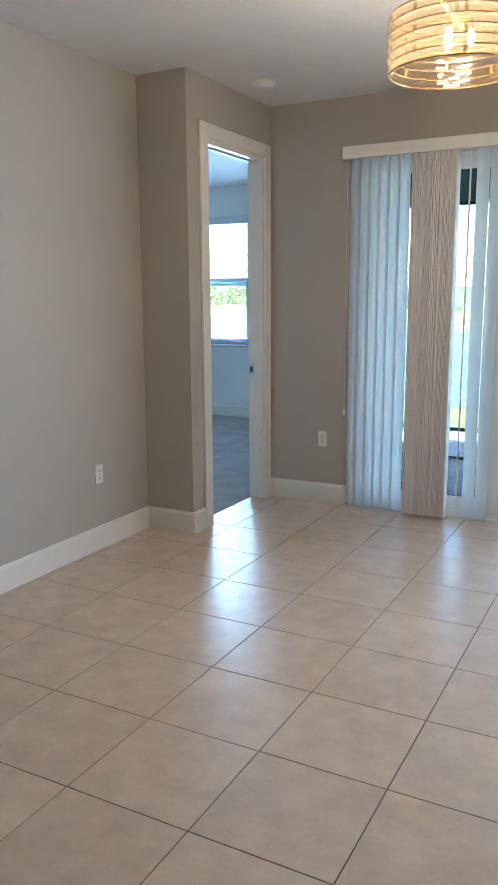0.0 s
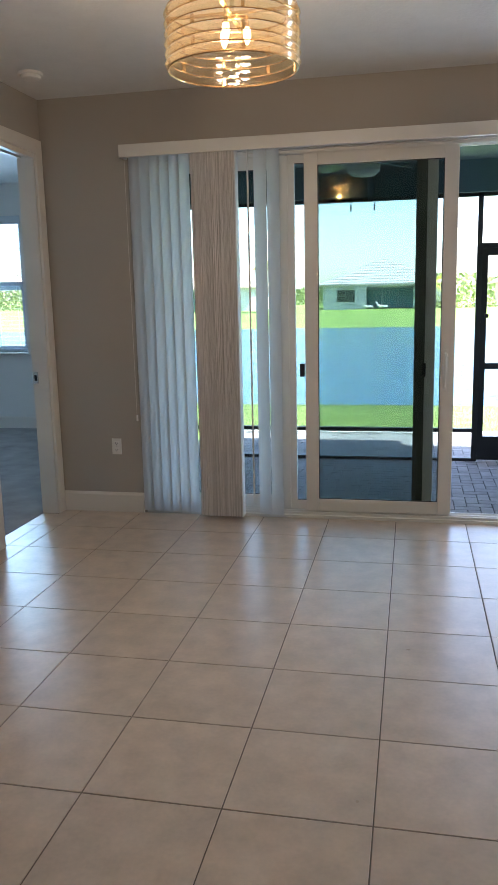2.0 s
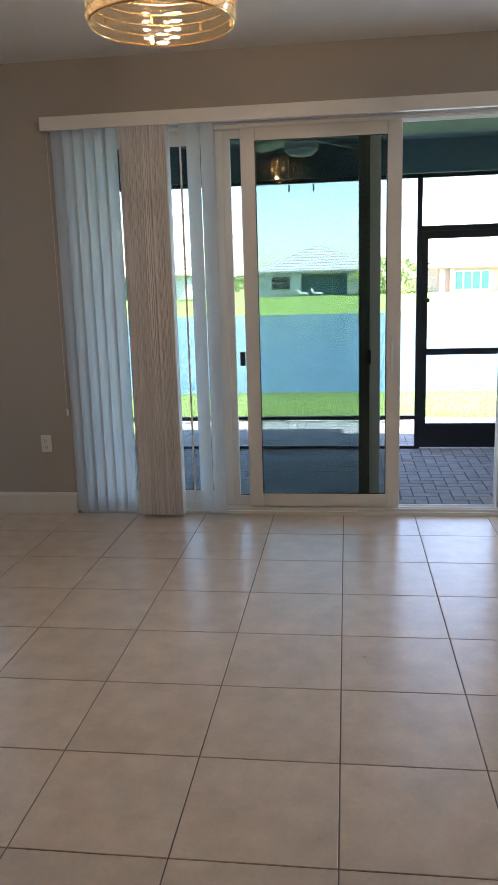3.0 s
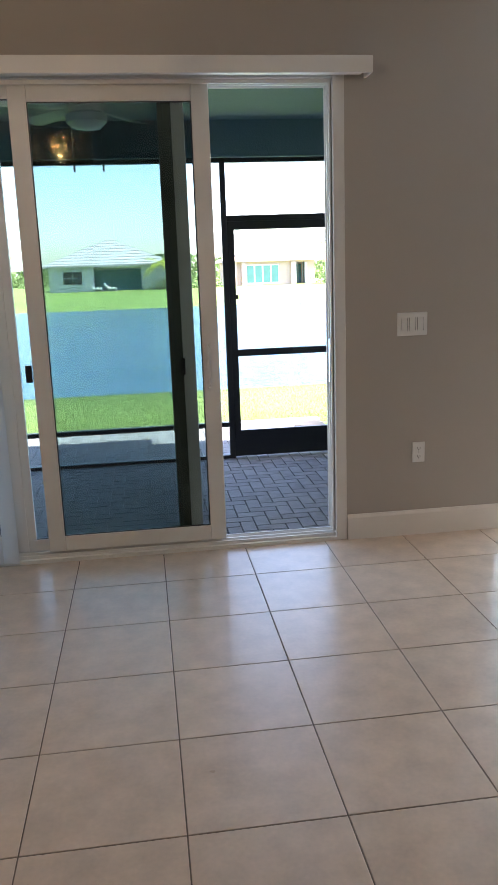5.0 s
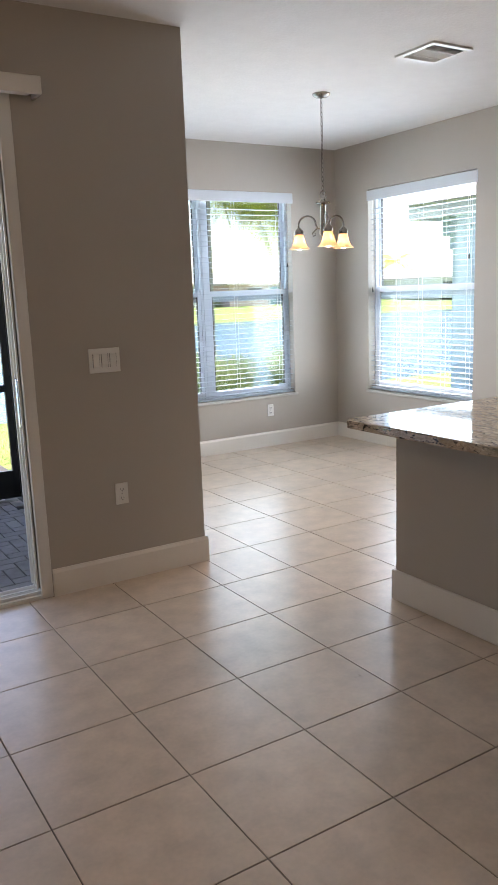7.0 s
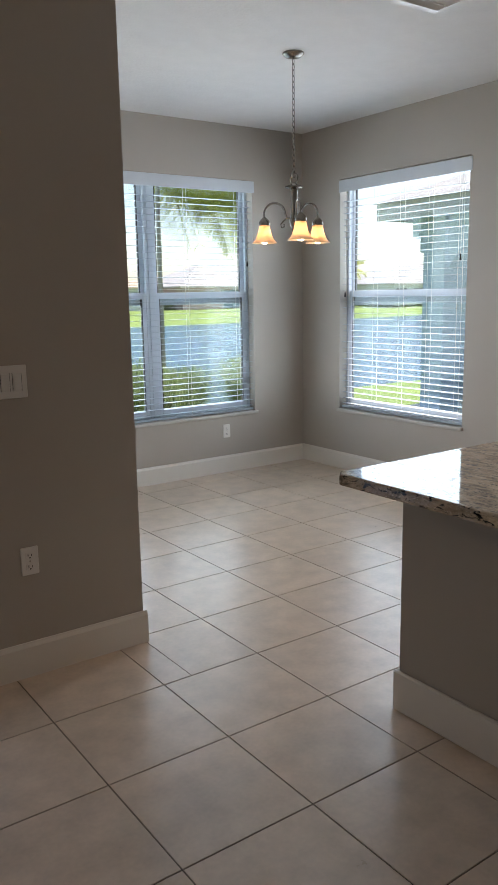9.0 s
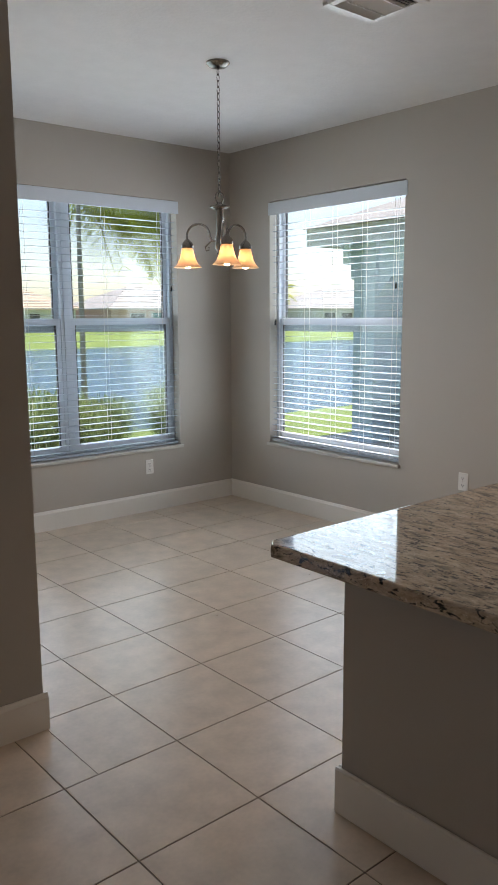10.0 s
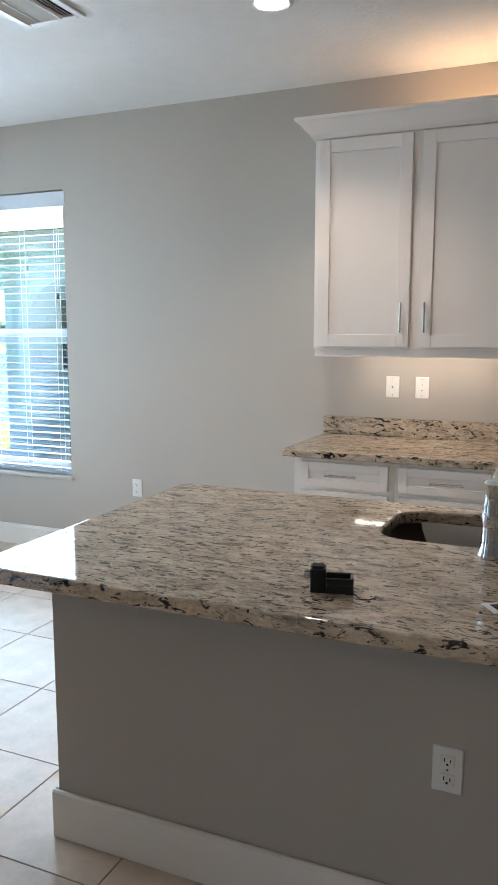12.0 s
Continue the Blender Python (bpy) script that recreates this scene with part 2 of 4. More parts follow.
def tube(points, radius, seg=8, bm=None, closed=False):
    """A round bar along the points; radius a number or one for each point."""
    bm = bm or bmesh.new()
    pts = [Vector(p) for p in points]
    rad = radius if isinstance(radius, (list, tuple)) else [radius] * len(pts)
    rings = []
    for i, p in enumerate(pts):
        a = pts[i - 1] if (i or closed) else p
        b = pts[(i + 1) % len(pts)] if (i < len(pts) - 1 or closed) else p
        d = (b - a).normalized()
        u = d.cross(Vector((0, 0, 1)))
        u = d.cross(Vector((1, 0, 0))) if u.length < 0.05 else u
        u.normalize()
        w = d.cross(u)
        rings.append([bm.verts.new(p + rad[i] * (u * math.cos(2 * math.pi * k / seg) + w * math.sin(2 * math.pi * k / seg))) for k in range(seg)])
    pairs = list(zip(rings, rings[1:])) + ([(rings[-1], rings[0])] if closed else [])
    for a, b in pairs:
        for k in range(seg):
            bm.faces.new((a[k], a[(k + 1) % seg], b[(k + 1) % seg], b[k]))
    if not closed:
        bm.faces.new(rings[0][::-1])
        bm.faces.new(rings[-1])
    bmesh.ops.recalc_face_normals(bm, faces=bm.faces)
    return bm


def mesh_of(bm, mat, name, smooth=False):
    me = bpy.data.meshes.new(name)
    bm.to_mesh(me)
    bm.free()
    me.materials.append(mat)
    if smooth:
        me.shade_smooth()
        me.set_sharp_from_angle(angle=radians(38))
    return me


def thing(name, label, category, group="", at=(0, 0, 0), kind=""):
    ob = new(name)
    ob.location = at
    ob.empty_display_size = 0.1
    return tagged(ob, label, category, group, kind)


def part(name, bm, mat, parent, label="", smooth=False):
    ob = new(name, mesh_of(bm, mat, name, smooth))
    ob.parent = parent
    return tagged(ob, label)


def solid(name, bm, mat, label, category, kind="", group="", smooth=False):
    return tagged(new(name, mesh_of(bm, mat, name, smooth)), label, category, group, kind)


CEIL_Z, NY, EX, WX, NNY = 2.87, 2.69, 4.985, -2.43, 5.26
EXO = EX + 0.15

# ---- structure ----
solid("wall_north", boxes((WX, -1.78, NY, 2.84, 0, CEIL_Z), (1.045, 1.955, NY, 2.84, 0, CEIL_Z), (-1.78, 1.045, NY, 2.84, 2.50, CEIL_Z)), PAINT, "greige painted wall round the sliding glass door", "wall", "structure")
solid("wall_bedroom_door", boxes((-2.545, WX, 1.56, 1.785, 0, CEIL_Z), (-2.545, WX, 2.59, 6.25, 0, CEIL_Z), (-2.545, WX, 1.785, 2.59, 2.515, CEIL_Z)), PAINT, "greige painted wall with a tall doorway", "wall", "structure")
solid("wall_west", boxes((-2.93, -2.79, -6.0, 1.56, 0, CEIL_Z)), PAINT, "plain greige painted wall", "wall", "structure")
solid("wall_return", boxes((-2.93, -2.545, 1.56, 1.70, 0, CEIL_Z)), PAINT, "short greige return beside the doorway", "wall", "structure")
solid("wall_nook_west", boxes((1.70, 1.955, 2.84, NNY + 0.15, 0, CEIL_Z)), PAINT, "greige wall between nook and porch", "wall", "structure")
solid("wall_nook_north", boxes((1.955, 2.53, NNY, NNY + 0.15, 0, CEIL_Z), (4.441, EXO, NNY, NNY + 0.15, 0, CEIL_Z), (2.53, 4.441, NNY, NNY + 0.15, 0, 0.49), (2.53, 4.441, NNY, NNY + 0.15, 2.445, CEIL_Z)), PAINT, "light greige wall round the double window", "wall", "structure")
solid("wall_east", boxes((EX, EXO, -6.0, 3.432, 0, CEIL_Z), (EX, EXO, 4.764, NNY, 0, CEIL_Z), (EX, EXO, 3.432, 4.764, 0, 0.51), (EX, EXO, 3.432, 4.764, 2.435, CEIL_Z)), PAINT, "light greige wall of nook and kitchen", "wall", "structure")
solid("wall_south", boxes((-2.93, EXO, -6.15, -6.0, 0, CEIL_Z)), PAINT, "plain greige wall closing the room", "wall", "structure")
solid("ceiling", boxes((-2.93, EXO, -6.15, 2.69, CEIL_Z, 2.98), (1.70, EXO, 2.69, NNY + 0.15, CEIL_Z, 2.98), (-6.6, -2.43, 2.69, 6.25, CEIL_Z, 2.98), (-6.6, -2.93, -0.5, 2.69, CEIL_Z, 2.98), (-2.43, 1.70, 2.69, 2.84, CEIL_Z, 2.98)), CEIL, "white lightly textured ceiling", "ceiling", "structure")
solid("wall_bedroom", boxes((-6.6, -5.70, 6.1, 6.25, 0, CEIL_Z), (-4.42, -2.545, 6.1, 6.25, 0, CEIL_Z), (-5.70, -4.42, 6.1, 6.25, 0, 0.90), (-5.70, -4.42, 6.1, 6.25, 2.51, CEIL_Z), (-6.75, -6.6, -0.5, 6.25, 0, CEIL_Z), (-6.6, -2.93, -0.65, -0.5, 0, CEIL_Z)), BEDPAINT, "pale painted bedroom walls", "wall", "structure")
solid("bedroom_carpet", boxes((-6.6, -2.94, -0.5, 1.70, -0.05, 0.004), (-6.6, -2.545, 1.70, 6.1, -0.05, 0.004)), CARPET, "dark grey cut-pile bedroom carpet", "carpet", "structure")
FLOOR = solid("floor", boxes((-2.79, EX, -6.0, 2.75, -0.12, -0.003), (-2.545, WX, 1.785, 2.59, -0.12, -0.0035), (1.955, EX, 2.75, NNY, -0.12, -0.003)), GROUT, "beige square porcelain tile floor with dark joints", "floor", "structure")


def baseboard(x0, y0, x1, y1, nx, ny, h=0.145, t=0.016):
    """A moulded board along a wall from one end to the other; (nx, ny) points into the room."""
    bm = bmesh.new()
    prof = [(0, 0), (t, 0), (t, h - 0.018), (t * 0.55, h - 0.006), (t * 0.4, h), (0, h)]
    a, b = Vector((x0, y0, 0)), Vector((x1, y1, 0))
    n = Vector((nx, ny, 0))
    rings = [[bm.verts.new(p + n * d + Vector((0, 0, z))) for d, z in prof] for p in (a, b)]
    for k in range(len(prof)):
        bm.faces.new((rings[0][k], rings[0][(k + 1) % len(prof)], rings[1][(k + 1) % len(prof)], rings[1][k]))
    bm.faces.new(rings[0])
    bm.faces.new(rings[1][::-1])
    bmesh.ops.recalc_face_normals(bm, faces=bm.faces)
    return solid("baseboard", bm, TRIM, "white painted moulded baseboard", "baseboard", "structure")


T = 0.016
baseboard(-2.79, -6.0, -2.79, 1.56, 1, 0)
baseboard(-2.79 + T, 1.56, WX + T, 1.56, 0, -1)
baseboard(WX, 1.56, WX, 1.70, 1, 0)
baseboard(WX + 0.001, NY, -1.80, NY, 0, -1)
baseboard(1.049, NY, 1.955 + T, NY, 0, -1)
baseboard(1.955, NY, 1.955, NNY, 1, 0)
baseboard(1.955 + T, NNY, EX - T, NNY, 0, -1)
baseboard(EX, NNY, EX, 1.60, -1, 0)
baseboard(-6.6, 6.1, -2.545, 6.1, 0, -1)

# doorway to the bedroom: jamb lining and flat casing
trim = thing("door_trim", "white painted casing and jamb round an open doorway", "door trim", kind="structure")
part("jamb", boxes((-2.55, WX, 1.785, 1.803, 0, 2.515), bevel=0.002), TRIM, trim)
part("jamb", boxes((-2.55, WX, 2.572, 2.59, 0, 2.515), bevel=0.002), TRIM, trim)
part("head_jamb", boxes((-2.55, -2.515, 1.803, 2.572, 2.48, 2.515), (-2.47, WX, 1.803, 2.572, 2.48, 2.515)), TRIM, trim)
part("casing", boxes((WX, WX + 0.018, 1.70, 1.79, 0, 2.60), bevel=0.003), TRIM, trim)
part("casing", boxes((WX, WX + 0.018, 2.585, 2.675, 0, 2.60), bevel=0.003), TRIM, trim)
part("head_casing", boxes((WX, WX + 0.018, 1.79, 2.585, 2.512, 2.60), bevel=0.003), TRIM, trim)
st = part("strike_plate", boxes((-2.546, -2.506, 2.567, 2.572, 0.955, 1.035), bevel=0.001), STEEL, trim, "nickel strike plate")
part("strike_hole", boxes((-2.534, -2.516, 2.5655, 2.568, 0.975, 1.015)), DARK, st)


# ---- sliding glass door ----
slider = thing("sliding_door", "white aluminium sliding glass door, one panel slid open", "sliding door")
for r in ((0.985, 1.045, NY - 0.004, 2.845, 0, 2.50), (-1.78, -1.72, NY - 0.004, 2.845, 0, 2.50)):
    part("jamb", boxes(r, bevel=0.002), ALU, slider)
for x in (0.980, 0.970):
    for y in (2.715, 2.765, 2.815):
        part("jamb_rib", boxes((x, 0.985, y, y + 0.008, 0.05, 2.45)), ALU, slider)
part("head", boxes((-1.72, 0.985, NY - 0.004, 2.845, 2.45, 2.50), bevel=0.002), ALU, slider)
sill = part("track", boxes((-1.72, 0.985, NY - 0.004, 2.845, -0.02, 0.02)), ALU, slider)
for y in (2.71, 2.757, 2.815):
    part("track_rail", boxes((-1.72, 0.985, y, y + 0.006, 0.02, 0.038)), ALU, sill)
    part("head_rail", boxes((-1.72, 0.985, y, y + 0.006, 2.43, 2.45)), ALU, slider)


def panel(x0, x1, y0, y1, name, s=0.088):
    z0, z1 = 0.04, 2.445
    p = part(name, boxes((x0, x0 + s, y0, y1, z0, z1), (x1 - s, x1, y0, y1, z0, z1), (x0 + s, x1 - s, y0, y1, z0, z0 + s), (x0 + s, x1 - s, y0, y1, z1 - s, z1), bevel=0.003), ALU, slider)
    ym = (y0 + y1) / 2
    g = part("pane", boxes((x0 + s - 0.005, x1 - s + 0.005, ym - 0.003, ym + 0.003, z0 + s - 0.005, z1 - s + 0.005)), DOORGLASS, p, "tinted glass pane")
    g.visible_shadow = False
    part("gasket", boxes((x0 + s, x0 + s + 0.006, y0 + 0.005, ym - 0.004, z0 + s, z1 - s), (x1 - s - 0.006, x1 - s, y0 + 0.005, ym - 0.004, z0 + s, z1 - s), (x0 + s, x1 - s, y0 + 0.005, ym - 0.004, z0 + s, z0 + s + 0.006), (x0 + s, x1 - s, y0 + 0.005, ym - 0.004, z1 - s - 0.006, z1 - s)), DARKALU, p)
    return p


panel(-1.72, -0.74, 2.812, 2.843, "fixed_panel")
mid = panel(-0.80, 0.235, 2.776, 2.808, "middle_panel", 0.066)
part("meeting_stile", boxes((-0.734, -0.690, 2.777, 2.807, 0.10, 2.385), bevel=0.002), ALU, mid)
part("interlock_stile", boxes((0.100, 0.169, 2.779, 2.806, 0.09, 2.40), (0.122, 0.130, 2.775, 2.779, 0.09, 2.40), bevel=0.002), BRONZE, mid, "dark bronze interlocking stile")
act = panel(-0.62, 0.36, 2.738, 2.770, "sliding_panel")
part("latch", boxes((-0.662, -0.628, 2.762, 2.785, 0.98, 1.07), bevel=0.003), DARKALU, mid, "black latch")
part("latch", boxes((0.153, 0.178, 2.768, 2.776, 0.98, 1.07), bevel=0.003), DARKALU, mid, "black latch")
part("pull_handle", tube([(0.30, 2.735, 0.91), (0.30, 2.70, 0.915), (0.30, 2.695, 0.93), (0.30, 2.695, 1.115), (0.30, 2.70, 1.13), (0.30, 2.735, 1.135)], 0.009), ALU, act, "white pull handle", True)
part("handle_plate", boxes((0.283, 0.317, 2.730, 2.735, 0.885, 1.16), bevel=0.002), ALU, act)
part("keeper", boxes((0.968, 0.985, 2.735, 2.765, 0.90, 1.14), bevel=0.002), STEEL, slider)

# ---- vertical blind ----
vb = thing("vertical_blind", "white vertical vane blind, half drawn and stacked", "blind")
part("valance", boxes((-1.82, 1.16, 2.566, 2.580, 2.446, 2.525), (-1.82, -1.806, 2.58, 2.688, 2.446, 2.525), (1.146, 1.16, 2.58, 2.688, 2.446, 2.525), (-1.806, 1.146, 2.58, 2.688, 2.51, 2.525), bevel=0.002), PLASTIC, vb)
part("head_rail", boxes((-1.79, 1.12, 2.61, 2.65, 2.455, 2.49)), ALU, vb)


def vane(x, ang, z0=0.03, w=0.089, mat=VANE, name="vane"):
    bm = bmesh.new()
    n = 6
    a = radians(ang)
    rows = []
    for z in (z0, 2.455):
        rows.append([(Vector((x, 2.63, z)) + Vector((math.cos(a), math.sin(a), 0)) * w * (k / n - 0.5) + Vector((-math.sin(a), math.cos(a), 0)) * 0.008 * (1 - (2 * k / n - 1) ** 2)) for k in range(n + 1)])
    vs = [[bm.verts.new(p) for p in r] for r in rows]
    for k in range(n):
        bm.faces.new((vs[0][k], vs[0][k + 1], vs[1][k + 1], vs[1][k]))
    bmesh.ops.solidify(bm, geom=bm.faces[:], thickness=0.0012)
    return part(name, bm, mat, vb, "", True)


for k in range(6):
    vane(-1.742 + k * 0.068, -20 + (k % 3) * 3)
srnd = random.Random(11)
for k in range(54):
    x, y = -1.338 + k * 0.0055, 2.63 + srnd.uniform(-0.003, 0.003)
    part("stacked_vane", boxes((x - 0.0021, x + 0.0021, y - 0.044, y + 0.044, 0.02 + srnd.uniform(0, 0.004), 2.455)), STACK, vb)
vane(-0.891, -14, 0.035)
vane(-0.806, -16, 0.03)
part("wand", tube([(-0.965, 2.60, 2.45), (-0.965, 2.60, 0.12)], 0.006), PLASTIC, vb, "clear control wand", True)
part("cord", tube([(-1.815, 2.655, 2.45), (-1.815, 2.66, 0.72)], 0.0011), PLASTIC, vb)
part("cord_weight", tube([(-1.815, 2.66, 0.72), (-1.815, 2.66, 0.68)], 0.008), PLASTIC, vb)


# ---- windows of the nook and bedroom ----
def sash_unit(win, x0, x1, y, z0, z1, zr, turn=None):
    """One single-hung unit in the plane y: frame, two sashes and panes."""
    f = 0.028
    fr = part("window_frame", boxes((x0, x0 + f, y, y + 0.06, z0, z1), (x1 - f, x1, y, y + 0.06, z0, z1), (x0 + f, x1 - f, y, y + 0.06, z0, z0 + f), (x0 + f, x1 - f, y, y + 0.06, z1 - f, z1), bevel=0.002), SHADED_VINYL, win)
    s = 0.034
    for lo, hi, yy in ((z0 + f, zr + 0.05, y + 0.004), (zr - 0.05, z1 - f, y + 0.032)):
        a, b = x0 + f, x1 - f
        sh = part("sash", boxes((a, a + s, yy, yy + 0.024, lo, hi), (b - s, b, yy, yy + 0.024, lo, hi), (a + s, b - s, yy, yy + 0.024, lo, lo + 0.05), (a + s, b - s, yy, yy + 0.024, hi - 0.05, hi), bevel=0.002), SHADED_VINYL, fr)
        part("gasket", boxes((a + s, a + s + 0.009, yy + 0.004, yy + 0.020, lo + 0.05, hi - 0.05), (b - s - 0.009, b - s, yy + 0.004, yy + 0.020, lo + 0.05, hi - 0.05)), DARKALU, fr)
        g = part("pane", boxes((a + s + 0.005, b - s - 0.005, yy + 0.010, yy + 0.014, lo + 0.046, hi - 0.046)), WINGLASS, fr)
        g.visible_shadow = False


def slat_mesh(w, holes):
    """A faux-wood slat, slotted where the ladder cords run through."""
    bm = bmesh.new()
    xs = [-w / 2] + [c + d for c in holes for d in (-0.006, 0.006)] + [w / 2]
    for a, b in zip(xs[::2], xs[1::2]):
        box(bm, a, b, -0.0207, 0.0207, -0.0011, 0.0011)
    for c in holes:
        box(bm, c - 0.006, c + 0.006, -0.0207, -0.005, -0.0011, 0.0011)
        box(bm, c - 0.006, c + 0.006, 0.005, 0.0207, -0.0011, 0.0011)
    return mesh_of(bm, SHADED_SLAT, "slat")


def blind(name, m, w, z0, z1, label, tilt=0.0):
    """A horizontal blind w wide; local x along the window, -y into the room."""
    b = thing(name, label, "blind", "nook blinds")
    ladders = [-0.43 * w, -0.215 * w, 0.0, 0.215 * w, 0.43 * w] if w < 1.5 else [-w / 2 + 0.14, -w / 6, w / 6, w / 2 - 0.14]
    holes = ladders[::2] if w < 1.5 else ladders
    part("valance", boxes((-w / 2 - 0.02, w / 2 + 0.02, -0.012, 0.003, z1 - 0.094, z1), bevel=0.003), SHADED_VALANCE, b)
    part("head_rail", boxes((-w / 2 + 0.005, w / 2 - 0.005, 0.006, 0.055, z1 - 0.055, z1 - 0.012)), PLASTIC, b)
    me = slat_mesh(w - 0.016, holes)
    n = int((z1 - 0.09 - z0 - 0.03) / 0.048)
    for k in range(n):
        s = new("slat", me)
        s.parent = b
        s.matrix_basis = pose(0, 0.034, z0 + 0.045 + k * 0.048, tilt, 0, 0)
    part("bottom_rail", boxes((-w / 2 + 0.008, w / 2 - 0.008, 0.010, 0.058, z0 + 0.008, z0 + 0.026), bevel=0.002), SHADED_SLAT, b)
    for c in ladders:
        part("ladder_cord", tube([(c, 0.008, z0 + 0.02), (c, 0.008, z1 - 0.05)], 0.0013, 5), PLASTIC, b)
        part("ladder_cord", tube([(c, 0.060, z0 + 0.02), (c, 0.060, z1 - 0.05)], 0.0013, 5), PLASTIC, b)
    for c, d in ((-w / 2 + 0.06, 0.9), (w / 2 - 0.06, 0.65)):
        part("pull_cord", tube([(c, -0.004, z1 - 0.08), (c, -0.006, z1 - d)], 0.0012, 5), PLASTIC, b)
        part("tassel", closed_lathe([(0.002, z1 - d), (0.006, z1 - d - 0.02), (0.007, z1 - d - 0.045)], 8, c, -0.006), DARK, b)
    b.matrix_basis = m
    return b


w1 = thing("window_1", "white double single-hung window of the nook", "window", kind="structure")
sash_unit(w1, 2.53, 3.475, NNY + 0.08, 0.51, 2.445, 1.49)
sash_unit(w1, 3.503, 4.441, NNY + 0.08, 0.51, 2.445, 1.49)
part("mullion", boxes((3.475, 3.503, NNY + 0.075, NNY + 0.145, 0.51, 2.445)), SHADED_VINYL, w1)
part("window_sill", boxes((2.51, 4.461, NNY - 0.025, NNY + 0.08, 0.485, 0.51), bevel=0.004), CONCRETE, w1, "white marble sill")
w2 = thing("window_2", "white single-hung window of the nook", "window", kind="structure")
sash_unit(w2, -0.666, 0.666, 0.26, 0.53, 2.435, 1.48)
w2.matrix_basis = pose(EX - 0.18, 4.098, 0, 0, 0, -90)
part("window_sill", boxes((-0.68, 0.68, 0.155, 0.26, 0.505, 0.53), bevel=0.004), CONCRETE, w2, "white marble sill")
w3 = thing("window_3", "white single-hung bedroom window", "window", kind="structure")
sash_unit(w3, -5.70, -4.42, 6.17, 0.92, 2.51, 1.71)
part("window_sill", boxes((-5.72, -4.40, 6.07, 6.17, 0.90, 0.92), bevel=0.004), CONCRETE, w3, "white marble sill")

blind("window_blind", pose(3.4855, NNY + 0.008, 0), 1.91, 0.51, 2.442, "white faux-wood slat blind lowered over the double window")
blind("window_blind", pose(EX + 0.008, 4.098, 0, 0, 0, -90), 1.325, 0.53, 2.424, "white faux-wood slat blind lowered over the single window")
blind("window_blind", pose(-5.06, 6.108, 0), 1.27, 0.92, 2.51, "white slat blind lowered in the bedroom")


# ---- kitchen ----
def loop_rect(x0, x1, y0, y1, r, n=6):
    pts = []
    for cx, cy, a in ((x1 - r, y1 - r, 0), (x0 + r, y1 - r, 90), (x0 + r, y0 + r, 180), (x1 - r, y0 + r, 270)):
        for k in range(n + 1):
            t = radians(a + 90 * k / n)
            pts.append((cx + r * math.cos(t), cy + r * math.sin(t)))
    return pts


def slab(outer, holes, z0, z1, bevel):
    """A stone top with rounded edges and cut-outs."""
    bm = bmesh.new()
    edges = []
    for pts in [outer] + holes:
        vs = [bm.verts.new((x, y, z1)) for x, y in pts]
        edges += [bm.edges.new((a, b)) for a, b in zip(vs, vs[1:] + vs[:1])]
    bmesh.ops.triangle_fill(bm, use_beauty=True, edges=edges)
    made = bmesh.ops.extrude_face_region(bm, geom=bm.faces[:])
    bmesh.ops.translate(bm, verts=[v for v in made["geom"] if isinstance(v, bmesh.types.BMVert)], vec=(0, 0, z0 - z1))
    bmesh.ops.recalc_face_normals(bm, faces=bm.faces)
    rim = [e for e in bm.edges if len(e.link_faces) == 2 and abs(e.link_faces[0].normal.z) + abs(e.link_faces[1].normal.z) < 1.2 and abs(e.verts[0].co.z - e.verts[1].co.z) < 1e-5]
    bmesh.ops.bevel(bm, geom=rim, offset=bevel, segments=6, affect="EDGES", profile=0.6)
    return bm


island = thing("kitchen_island", "greige painted island base with white baseboard", "kitchen island")
part("knee_wall", boxes((2.435, 2.56, -1.6, 1.60, 0, 0.90)), PAINT, island)
part("end_panel", boxes((2.56, 3.20, 1.48, 1.60, 0, 0.90)), PAINT, island)
part("cabinet_body", boxes((3.20, 3.22, -1.6, 1.60, 0.0, 0.90), (2.56, 3.20, -1.6, -1.48, 0, 0.90)), CABINET, island)
for r in ((2.417, 2.435, -1.6, 1.618, 0, 0.155), (2.435, 3.20, 1.60, 1.618, 0, 0.155)):
    part("baseboard", boxes(r, bevel=0.005), TRIM, island, "white baseboard")
SINK = (2.83, 3.20, 0.02, 0.745)
solid("island_worktop", slab([(2.135, 1.60), (2.165, 1.63), (3.28, 1.63), (3.30, 1.61), (3.30, -1.65), (2.135, -1.65)], [loop_rect(*SINK, 0.09)], 0.898, 0.938, 0.012), GRANITE, "polished beige and black granite island worktop", "worktop")
bowl = bmesh.new()
rings = [[bowl.verts.new((x, y, z)) for x, y in loop_rect(SINK[0] - 0.004 + g, SINK[1] + 0.004 - g, SINK[2] - 0.004 + g, SINK[3] + 0.004 - g, 0.09)] for g, z in ((0, 0.896), (0.006, 0.76), (0.03, 0.71), (0.06, 0.70))]
for a, b in zip(rings, rings[1:]):
    for k in range(len(a)):
        bowl.faces.new((a[k], a[(k + 1) % len(a)], b[(k + 1) % len(a)], b[k]))
bowl.faces.new(rings[-1])
bmesh.ops.solidify(bowl, geom=bowl.faces[:], thickness=-0.002)
sink = thing("kitchen_sink", "undermounted stainless steel sink bowl in granite", "sink")
part("bowl", bowl, SINKSTEEL, sink, smooth=True)
part("drain", closed_lathe([(0.045, 0.703), (0.045, 0.706), (0.03, 0.707), (0.0, 0.705)], 20, 3.0, 0.38), STEEL, sink, smooth=True)

FX, FY = 2.745, 0.415
